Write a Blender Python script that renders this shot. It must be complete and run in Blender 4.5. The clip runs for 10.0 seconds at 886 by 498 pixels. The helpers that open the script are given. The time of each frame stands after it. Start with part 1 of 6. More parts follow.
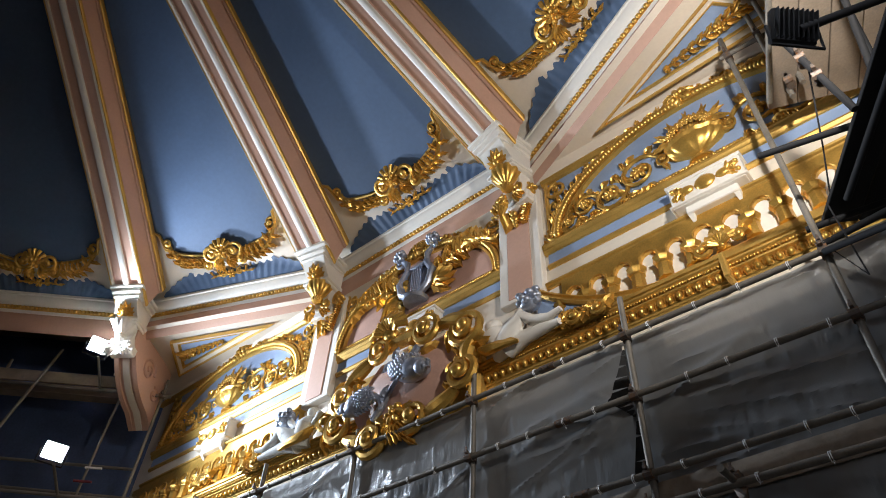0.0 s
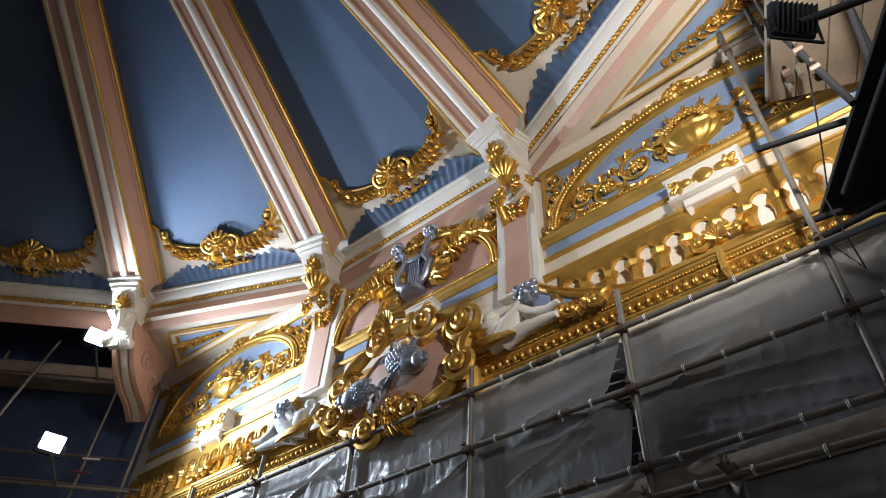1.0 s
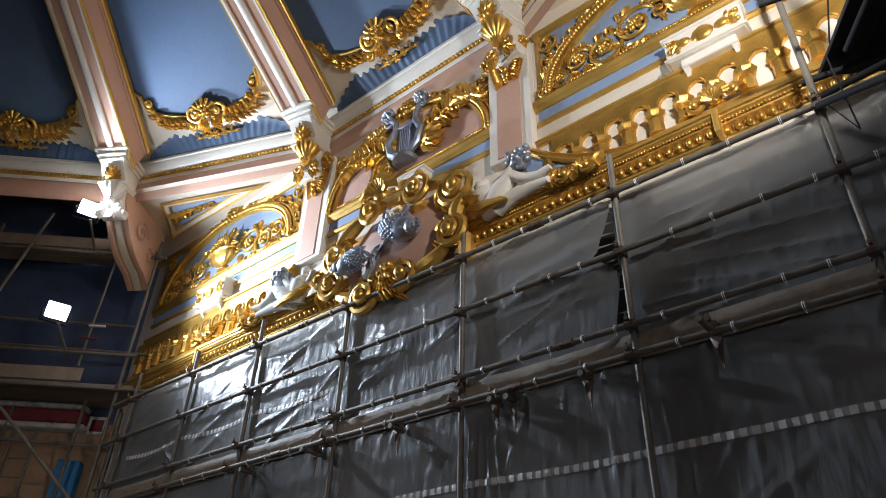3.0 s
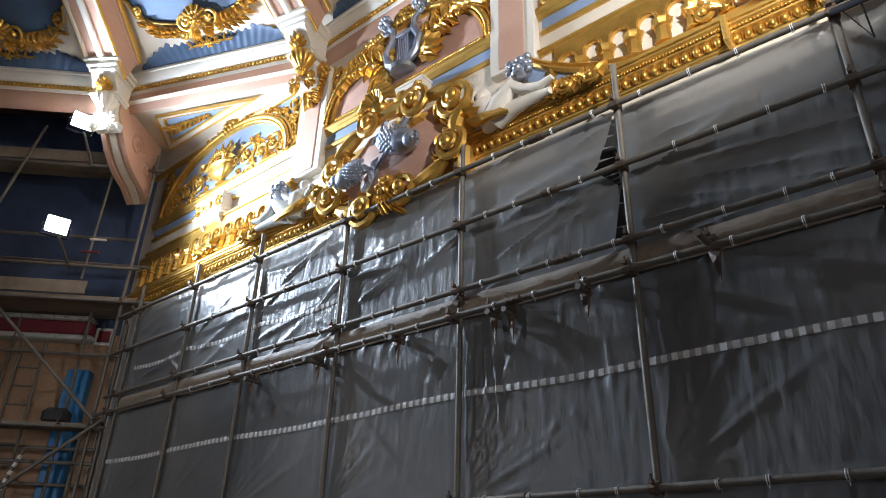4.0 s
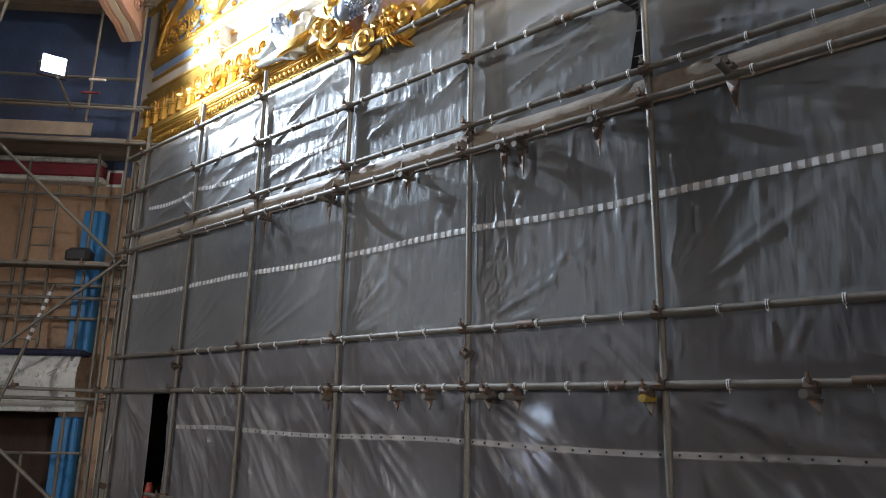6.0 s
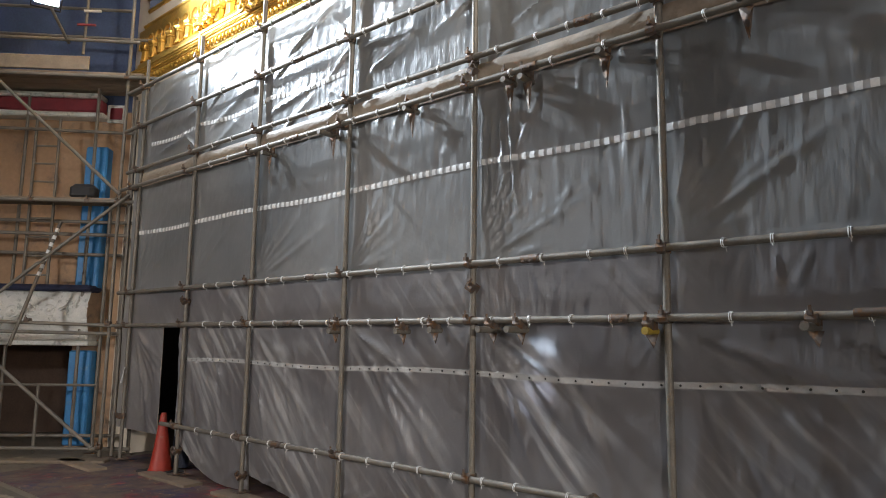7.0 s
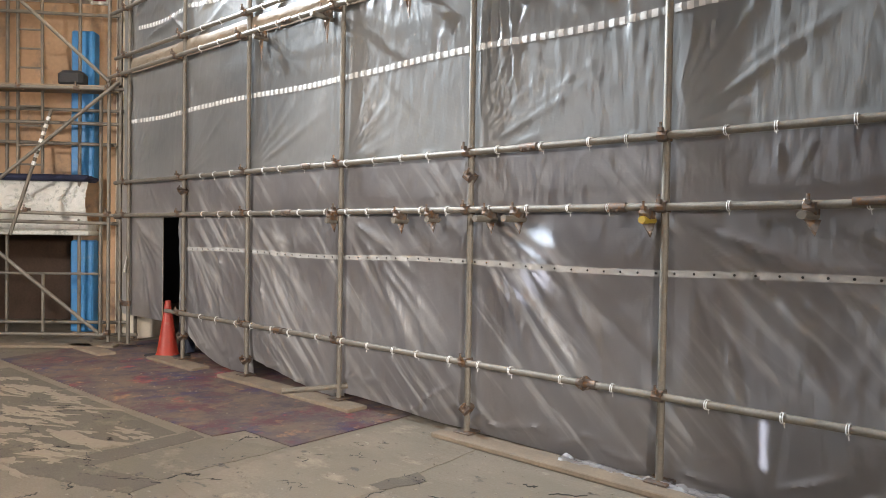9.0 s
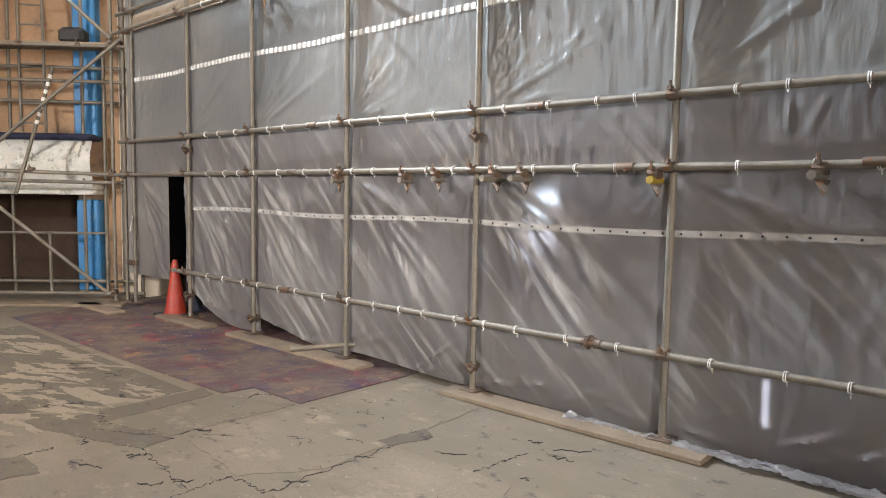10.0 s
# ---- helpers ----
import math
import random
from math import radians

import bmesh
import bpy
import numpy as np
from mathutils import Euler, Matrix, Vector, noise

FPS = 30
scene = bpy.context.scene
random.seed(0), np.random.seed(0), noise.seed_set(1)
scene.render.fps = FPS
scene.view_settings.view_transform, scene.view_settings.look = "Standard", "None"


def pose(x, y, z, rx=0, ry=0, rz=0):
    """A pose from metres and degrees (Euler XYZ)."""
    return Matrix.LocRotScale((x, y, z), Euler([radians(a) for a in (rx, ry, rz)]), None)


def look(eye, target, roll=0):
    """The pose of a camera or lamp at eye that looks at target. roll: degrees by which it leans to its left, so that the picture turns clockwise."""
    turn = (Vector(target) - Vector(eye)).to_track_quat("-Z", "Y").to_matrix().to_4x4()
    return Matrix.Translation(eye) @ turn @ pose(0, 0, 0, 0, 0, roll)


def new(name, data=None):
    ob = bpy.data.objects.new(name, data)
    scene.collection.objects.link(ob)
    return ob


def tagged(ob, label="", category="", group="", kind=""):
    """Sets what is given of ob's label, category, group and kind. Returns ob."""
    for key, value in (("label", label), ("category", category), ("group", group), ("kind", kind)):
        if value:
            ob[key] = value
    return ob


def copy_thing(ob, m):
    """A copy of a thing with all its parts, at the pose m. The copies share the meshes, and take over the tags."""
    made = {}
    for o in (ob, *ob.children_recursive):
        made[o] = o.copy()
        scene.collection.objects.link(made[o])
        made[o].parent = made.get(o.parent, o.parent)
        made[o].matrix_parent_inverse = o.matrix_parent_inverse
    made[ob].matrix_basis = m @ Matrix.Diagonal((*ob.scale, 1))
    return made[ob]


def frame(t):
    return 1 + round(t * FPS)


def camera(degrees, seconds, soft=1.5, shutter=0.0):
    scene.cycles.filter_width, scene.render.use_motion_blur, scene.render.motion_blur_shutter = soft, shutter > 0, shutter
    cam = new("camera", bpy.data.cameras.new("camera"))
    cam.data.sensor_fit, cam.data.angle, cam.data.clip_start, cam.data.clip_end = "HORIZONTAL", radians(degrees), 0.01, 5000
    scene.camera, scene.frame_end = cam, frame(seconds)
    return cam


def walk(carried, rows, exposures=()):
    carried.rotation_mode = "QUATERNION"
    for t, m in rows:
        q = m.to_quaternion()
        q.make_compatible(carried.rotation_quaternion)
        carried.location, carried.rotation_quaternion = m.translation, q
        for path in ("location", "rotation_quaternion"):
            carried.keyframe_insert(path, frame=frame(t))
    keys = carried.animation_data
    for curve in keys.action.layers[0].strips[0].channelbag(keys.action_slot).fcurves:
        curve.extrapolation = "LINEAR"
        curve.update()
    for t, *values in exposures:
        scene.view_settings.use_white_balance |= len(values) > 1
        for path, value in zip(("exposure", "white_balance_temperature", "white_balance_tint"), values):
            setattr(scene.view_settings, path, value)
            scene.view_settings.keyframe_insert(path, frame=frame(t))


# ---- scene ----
# camera and walk -------------------------------------------------------------
cam = camera(65.4, 10.0, soft=1.0)
PATH = [
    (0, (0.017, -0.012, 1.553), (-0.938, 1.021, 2.974), 3.5),
    (0.5, (0.018, -0.017, 1.556), (-0.937, 1.02, 2.974), 3.6),
    (1, (0.019, -0.018, 1.556), (-0.941, 1.033, 2.961), 3.4),
    (1.5, (0.016, -0.014, 1.544), (-0.96, 1.092, 2.894), 2.2),
    (2, (0.018, -0.019, 1.551), (-1.005, 1.132, 2.828), 2.2),
    (2.5, (0.026, -0.005, 1.549), (-1.031, 1.195, 2.75), 2.0),
    (4, (0.02, 0.028, 1.575), (-1.151, 1.381, 2.469), 1.7),
    (4.5, (0.017, 0.047, 1.554), (-1.184, 1.441, 2.339), 1.4),
    (5, (0.008, 0.041, 1.535), (-1.222, 1.461, 2.22), 1.2),
    (5.5, (0.003, 0.019, 1.546), (-1.254, 1.466, 2.116), 1.1),
    (7, (0.003, 0.011, 1.56), (-1.31, 1.496, 1.83), 0.8),
    (7.5, (-0.003, -0.017, 1.552), (-1.316, 1.478, 1.753), 0.7),
    (8, (-0.014, -0.007, 1.558), (-1.328, 1.495, 1.686), 0.7),
    (8.5, (-0.007, 0.021, 1.555), (-1.329, 1.521, 1.588), 0.8),
    (9, (-0.002, 0.042, 1.54), (-1.323, 1.544, 1.499), 0.9),
    (9.5, (-0.009, 0.003, 1.54), (-1.327, 1.504, 1.44), 0.8),
    (10, (-0.01, 0.028, 1.548), (-1.334, 1.518, 1.388), 0.9),
]
EXPOSURES = [(0, -0.02, 6050, 14), (2.5, 0.0, 6050, 14), (4.0, 0.6, 5900, 13), (4.5, 0.82, 5850, 13), (5.5, 1.2, 5850, 12),
             (7.0, 1.9, 6350, 12), (8.0, 2.55, 6500, 12), (9.0, 2.95, 6600, 12), (10.0, 3.05, 6600, 12)]
walk(cam, [(t, look(e, g, r)) for t, e, g, r in PATH], EXPOSURES)

# light -----------------------------------------------------------------------
world = bpy.data.worlds.new("world")
scene.world = world
world.use_nodes = True
world.node_tree.nodes["Background"].inputs[0].default_value = (0.6, 0.7, 1.0, 1)
world.node_tree.nodes["Background"].inputs[1].default_value = 0.006


def lamp(name, eye, target, power, colour, size=0.3, kind="SPOT", cone=150, blend=0.5):
    data = bpy.data.lights.new(name, kind)
    data.energy, data.color = power, colour
    if kind == "SPOT":
        data.spot_size, data.spot_blend, data.shadow_soft_size = radians(cone), blend, size
    else:
        data.size = size
    ob = new(name, data)
    ob.matrix_world = look(eye, target)
    return ob


# the oblique side wall beside the stage: s along it, d behind its scaffold, z up
SO, SA, SN = Vector((-9.3, 4.3, 0)), Vector((-0.7071, -0.7071, 0)), Vector((0.7071, -0.7071, 0))


def side(s, d, z):
    return SO + SA * s - SN * d + Vector((0, 0, z))


SIDE = Matrix((( -0.7071, -0.7071, 0, SO.x), (-0.7071, 0.7071, 0, SO.y), (0, 0, 1, 0), (0, 0, 0, 1)))
FLOOD_HIGH, FLOOD_LOW, FLOOD_RIGHT = side(1.19, -0.9, 7.68), side(1.09, -0.9, 5.94), Vector((0.75, 1.75, 5.5))
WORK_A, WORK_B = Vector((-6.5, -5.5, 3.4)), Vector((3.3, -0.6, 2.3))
lamp("floodlight_beam_high", FLOOD_HIGH + SN * 0.16, (-5.6, 3.9, 7.9), 1350, (0.80, 0.91, 1.0), 0.12, cone=140, blend=1)
lamp("floodlight_beam_low", FLOOD_LOW + SN * 0.16, (-6.0, 3.6, 7.0), 800, (0.80, 0.91, 1.0), 0.12, cone=132, blend=1)
lamp("floodlight_beam_right", FLOOD_RIGHT + Vector((-0.1, 0.12, 0.1)), (-2.0, 4.6, 7.3), 420, (1.0, 0.93, 0.80), 0.1, cone=112, blend=0.8)
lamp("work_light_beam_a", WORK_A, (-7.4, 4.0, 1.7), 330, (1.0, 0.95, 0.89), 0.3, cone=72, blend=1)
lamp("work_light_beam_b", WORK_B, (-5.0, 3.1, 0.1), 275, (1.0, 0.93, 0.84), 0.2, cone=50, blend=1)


# materials -------------------------------------------------------------------
def material(name, base, rough=0.6, metal=0.0, vary=0.12, size=3.0, fine=40.0, bump=0.15, dist=0.01, dirt=None, dirt_at=0.62, spec=0.5, random_piece=0.0):
    """Base colour varied at two scales, with fine relief and optional stains."""
    m = bpy.data.materials.new(name)
    m.use_nodes = True
    nt = m.node_tree
    N, L = nt.nodes, nt.links
    p = N["Principled BSDF"]
    p.inputs["Metallic"].default_value = metal
    p.inputs["Specular IOR Level"].default_value = spec
    co = N.new("ShaderNodeTexCoord")
    n1 = N.new("ShaderNodeTexNoise")
    n1.inputs["Scale"].default_value, n1.inputs["Detail"].default_value = size, 5
    n2 = N.new("ShaderNodeTexNoise")
    n2.inputs["Scale"].default_value, n2.inputs["Detail"].default_value = fine, 3
    for n in (n1, n2):
        L.new(co.outputs["Object"], n.inputs["Vector"])
    mix = N.new("ShaderNodeMix")
    mix.data_type = "RGBA"
    mix.inputs[6].default_value = (*[max(0, c * (1 - vary)) for c in base], 1)
    mix.inputs[7].default_value = (*[min(1, c * (1 + vary)) for c in base], 1)
    ad = N.new("ShaderNodeMath")
    ad.operation = "MULTIPLY_ADD"
    ad.inputs[1].default_value = 0.35
    L.new(n2.outputs["Fac"], ad.inputs[0])
    sc = N.new("ShaderNodeMath")
    sc.operation = "MULTIPLY"
    sc.inputs[1].default_value = 0.65
    L.new(n1.outputs["Fac"], sc.inputs[0])
    L.new(sc.outputs[0], ad.inputs[2])
    rm = N.new("ShaderNodeMapRange")
    rm.inputs[1].default_value, rm.inputs[2].default_value = 0.3, 0.7
    L.new(ad.outputs[0], rm.inputs[0])
    L.new(rm.outputs[0], mix.inputs[0])
    col = mix.outputs[2]
    if dirt:
        n3 = N.new("ShaderNodeTexNoise")
        n3.inputs["Scale"].default_value, n3.inputs["Detail"].default_value, n3.inputs["Roughness"].default_value = size * 1.7, 8, 0.7
        L.new(co.outputs["Object"], n3.inputs["Vector"])
        r3 = N.new("ShaderNodeMapRange")
        r3.inputs[1].default_value, r3.inputs[2].default_value = dirt_at - 0.06, dirt_at + 0.06
        L.new(n3.outputs["Fac"], r3.inputs[0])
        m3 = N.new("ShaderNodeMix")
        m3.data_type = "RGBA"
        L.new(r3.outputs[0], m3.inputs[0])
        L.new(col, m3.inputs[6])
        m3.inputs[7].default_value = (*dirt, 1)
        col = m3.outputs[2]
    if random_piece:
        oi = N.new("ShaderNodeObjectInfo")
        hs = N.new("ShaderNodeHueSaturation")
        mr = N.new("ShaderNodeMapRange")
        mr.inputs[3].default_value, mr.inputs[4].default_value = 1 - random_piece, 1 + random_piece
        L.new(oi.outputs["Random"], mr.inputs[0])
        L.new(mr.outputs[0], hs.inputs["Value"])
        L.new(col, hs.inputs["Color"])
        col = hs.outputs[0]
    L.new(col, p.inputs["Base Color"])
    rr = N.new("ShaderNodeMapRange")
    rr.inputs[3].default_value, rr.inputs[4].default_value = max(0.03, rough - 0.1), min(1, rough + 0.1)
    L.new(n1.outputs["Fac"], rr.inputs[0])
    L.new(rr.outputs[0], p.inputs["Roughness"])
    if bump:
        b = N.new("ShaderNodeBump")
        b.inputs["Strength"].default_value, b.inputs["Distance"].default_value = bump, dist
        L.new(ad.outputs[0], b.inputs["Height"])
        L.new(b.outputs[0], p.inputs["Normal"])
    return m


GOLD = material("gold_leaf", (0.70, 0.42, 0.09), 0.34, 0.76, 0.25, 5, 60, 0.5, 0.008)
GOLD_LINE = material("gold_paint", (0.68, 0.42, 0.10), 0.40, 0.65, 0.22, 4, 50, 0.35, 0.006)
SILVER = material("silver_leaf", (0.40, 0.44, 0.53), 0.36, 0.68, 0.25, 8, 70, 0.35, 0.006)
CREAM = material("cream_paint", (0.74, 0.66, 0.54), 0.55, 0, 0.07, 1.5, 30, 0.12)
WHITE = material("white_paint", (0.80, 0.76, 0.68), 0.5, 0, 0.06, 2.0, 30, 0.12)
PINK = material("pink_paint", (0.60, 0.37, 0.27), 0.55, 0, 0.09, 1.4, 30, 0.12)
ROSE = material("rose_plaster", (0.56, 0.34, 0.26), 0.55, 0, 0.12, 4, 40, 0.25)
BLUE_CEILING = material("slate_blue_paint", (0.068, 0.112, 0.195), 0.6, 0, 0.14, 0.9, 18, 0.15)
BLUE_PANEL = material("sky_blue_paint", (0.27, 0.36, 0.53), 0.55, 0, 0.1, 2, 30, 0.12)
TUBE = material("galvanised_tube", (0.20, 0.18, 0.15), 0.58, 0.35, 0.3, 6, 80, 0.25, 0.003, (0.22, 0.18, 0.13), 0.6)
CLAMP = material("rusty_coupler", (0.16, 0.13, 0.11), 0.55, 0.6, 0.35, 14, 90, 0.4, 0.004, (0.22, 0.12, 0.06), 0.55)
YELLOW = material("yellow_coupler_paint", (0.4, 0.28, 0.04), 0.5, 0, 0.2, 20, 90)
BOARD = material("scaffold_board", (0.25, 0.195, 0.14), 0.8, 0, 0.25, 5, 60, 0.35, 0.006, (0.2, 0.17, 0.14), 0.62, random_piece=0.2)
DARK = material("dark_paint", (0.03, 0.03, 0.032), 0.7, 0, 0.3, 3, 40)
BLACK = material("black_enamel_and_shade", (0.010, 0.010, 0.011), 0.8, 0, 0.3, 3, 40)
TAN = material("bare_tan_plaster", (0.42, 0.27, 0.16), 0.85, 0, 0.2, 1.2, 20, 0.4, 0.01, (0.24, 0.17, 0.12), 0.6)
CYAN = material("bright_blue_paint", (0.035, 0.21, 0.48), 0.5, 0, 0.2, 3, 30, 0.2, 0.006, (0.10, 0.24, 0.40), 0.65)
RED = material("red_plush", (0.22, 0.03, 0.04), 0.75, 0, 0.25, 5, 60)
PLASTER_W = material("white_plaster_relief", (0.68, 0.68, 0.64), 0.7, 0, 0.15, 6, 50, 0.3, 0.01, (0.34, 0.36, 0.33), 0.6)
BAND = material("pale_hem_band", (0.44, 0.44, 0.43), 0.5, 0, 0.15, 8, 60, 0.1, 0.003)
LAP = material("tan_polythene_lap", (0.30, 0.245, 0.185), 0.6, 0, 0.25, 3, 30, 0.4, 0.008, (0.22, 0.17, 0.12), 0.6)
TAPE = material("white_eyelet_band", (0.76, 0.76, 0.74), 0.45, 0, 0.12, 8, 60, 0.1, 0.003)
ORANGE = material("cone_plastic", (0.33, 0.032, 0.018), 0.5, 0, 0.15, 8, 60, 0.1, 0.003, (0.3, 0.08, 0.05), 0.62)
RUBBER_AND_SHADE = material("black_rubber_and_shade", (0.02, 0.02, 0.02), 0.8, 0, 0.3, 8, 60)


def glow(name, colour, power):
    m = bpy.data.materials.new(name)
    m.use_nodes = True
    p = m.node_tree.nodes["Principled BSDF"]
    p.inputs["Base Color"].default_value = (*colour, 1)
    p.inputs["Emission Color"].default_value = (*colour, 1)
    p.inputs["Emission Strength"].default_value = power
    return m


LED = glow("led_face", (0.88, 0.94, 1.0), 60)
DAYLIGHT = glow("daylit_glass", (0.75, 0.87, 1.0), 1.1)
DIM_GLOW = glow("dim_bluish_glow", (0.80, 0.82, 0.95), 0.40)


def sheeting(name, dark, light, clear, lit_creases=0.0):
    """Reinforced translucent polythene: woven grid, milky body, wet gloss."""
    m = bpy.data.materials.new(name)
    m.use_nodes = True
    nt = m.node_tree
    N, L = nt.nodes, nt.links
    p = N["Principled BSDF"]
    out = N["Material Output"]
    co = N.new("ShaderNodeTexCoord")
    n1 = N.new("ShaderNodeTexNoise")
    n1.inputs["Scale"].default_value, n1.inputs["Detail"].default_value = 0.9, 5
    L.new(co.outputs["Object"], n1.inputs["Vector"])
    mp = N.new("ShaderNodeMapping")
    mp.inputs["Scale"].default_value = (9, 9, 2.2)
    L.new(co.outputs["Object"], mp.inputs["Vector"])
    n2 = N.new("ShaderNodeTexNoise")
    n2.inputs["Scale"].default_value, n2.inputs["Detail"].default_value = 2.5, 4
    L.new(mp.outputs[0], n2.inputs["Vector"])
    wv = N.new("ShaderNodeTexWave")
    wv.bands_direction = "Z"
    wv.inputs["Scale"].default_value = 30
    L.new(co.outputs["Object"], wv.inputs["Vector"])
    wx = N.new("ShaderNodeTexWave")
    wx.bands_direction = "X"
    wx.inputs["Scale"].default_value = 30
    L.new(co.outputs["Object"], wx.inputs["Vector"])
    mx = N.new("ShaderNodeMath")
    mx.operation = "MAXIMUM"
    L.new(wv.outputs["Fac"], mx.inputs[0])
    L.new(wx.outputs["Fac"], mx.inputs[1])
    cr = N.new("ShaderNodeMix")
    cr.data_type = "RGBA"
    cr.inputs[6].default_value = (*dark, 1)
    cr.inputs[7].default_value = (*light, 1)
    rm = N.new("ShaderNodeMapRange")
    rm.inputs[1].default_value, rm.inputs[2].default_value = 0.3, 0.7
    L.new(n1.outputs["Fac"], rm.inputs[0])
    L.new(rm.outputs[0], cr.inputs[0])
    body = cr.outputs[2]
    if lit_creases:
        # pale aslant streaks: creases and the light they catch, put into the colour
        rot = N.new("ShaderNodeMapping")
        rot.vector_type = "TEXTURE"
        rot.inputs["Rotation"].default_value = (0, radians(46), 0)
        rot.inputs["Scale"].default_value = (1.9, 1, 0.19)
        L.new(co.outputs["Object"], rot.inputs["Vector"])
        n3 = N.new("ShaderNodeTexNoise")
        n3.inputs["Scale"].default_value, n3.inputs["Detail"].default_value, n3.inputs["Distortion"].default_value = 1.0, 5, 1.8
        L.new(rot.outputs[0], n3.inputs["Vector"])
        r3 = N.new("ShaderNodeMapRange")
        r3.inputs[1].default_value, r3.inputs[2].default_value, r3.inputs[4].default_value = 0.49, 0.64, lit_creases
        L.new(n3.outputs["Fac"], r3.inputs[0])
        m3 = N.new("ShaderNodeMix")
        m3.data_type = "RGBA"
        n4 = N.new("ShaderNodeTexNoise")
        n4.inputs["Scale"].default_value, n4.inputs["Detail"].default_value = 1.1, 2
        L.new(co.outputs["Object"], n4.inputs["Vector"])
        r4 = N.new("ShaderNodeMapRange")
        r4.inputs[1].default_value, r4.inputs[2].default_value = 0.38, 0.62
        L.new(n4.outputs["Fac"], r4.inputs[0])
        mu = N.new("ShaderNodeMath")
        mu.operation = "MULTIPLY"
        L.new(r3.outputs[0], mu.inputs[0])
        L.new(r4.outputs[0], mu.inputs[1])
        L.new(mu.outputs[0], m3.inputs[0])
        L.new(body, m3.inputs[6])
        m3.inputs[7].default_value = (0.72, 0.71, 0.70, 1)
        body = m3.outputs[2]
    L.new(body, p.inputs["Base Color"])
    p.inputs["Roughness"].default_value = 0.31
    p.inputs["Specular IOR Level"].default_value = 0.75
    b1 = N.new("ShaderNodeBump")
    b1.inputs["Strength"].default_value, b1.inputs["Distance"].default_value = 0.10, 0.003
    L.new(mx.outputs[0], b1.inputs["Height"])
    b2 = N.new("ShaderNodeBump")
    b2.inputs["Strength"].default_value, b2.inputs["Distance"].default_value = 0.6, 0.011
    L.new(n2.outputs["Fac"], b2.inputs["Height"])
    L.new(b1.outputs[0], b2.inputs["Normal"])
    # sharp crinkles of handled film
    cm = N.new("ShaderNodeMapping")
    cm.inputs["Scale"].default_value = (1.5, 1.5, 0.8)
    cm.inputs["Rotation"].default_value = (0, radians(22), 0)
    L.new(co.outputs["Object"], cm.inputs["Vector"])
    n5 = N.new("ShaderNodeTexNoise")
    n5.noise_type = "RIDGED_MULTIFRACTAL"
    n5.inputs["Scale"].default_value, n5.inputs["Detail"].default_value, n5.inputs["Distortion"].default_value = 3.2, 5, 0.8
    L.new(cm.outputs[0], n5.inputs["Vector"])
    b3 = N.new("ShaderNodeBump")
    b3.inputs["Strength"].default_value, b3.inputs["Distance"].default_value = 0.8, 0.014
    L.new(n5.outputs["Fac"], b3.inputs["Height"])
    L.new(b2.outputs[0], b3.inputs["Normal"])
    L.new(b3.outputs[0], p.inputs["Normal"])
    tl = N.new("ShaderNodeBsdfTranslucent")
    tl.inputs[0].default_value = (0.5, 0.5, 0.5, 1)
    tp = N.new("ShaderNodeBsdfRefraction")
    tp.inputs["Color"].default_value = (0.8, 0.82, 0.85, 1)
    tp.inputs["IOR"].default_value, tp.inputs["Roughness"].default_value = 1.12, 0.42
    s1 = N.new("ShaderNodeMixShader")
    s1.inputs[0].default_value = 0.28
    L.new(p.outputs[0], s1.inputs[1])
    L.new(tl.outputs[0], s1.inputs[2])
    s2 = N.new("ShaderNodeMixShader")
    s2.inputs[0].default_value = clear
    L.new(s1.outputs[0], s2.inputs[1])
    L.new(tp.outputs[0], s2.inputs[2])
    L.new(s2.outputs[0], out.inputs["Surface"])
    return m


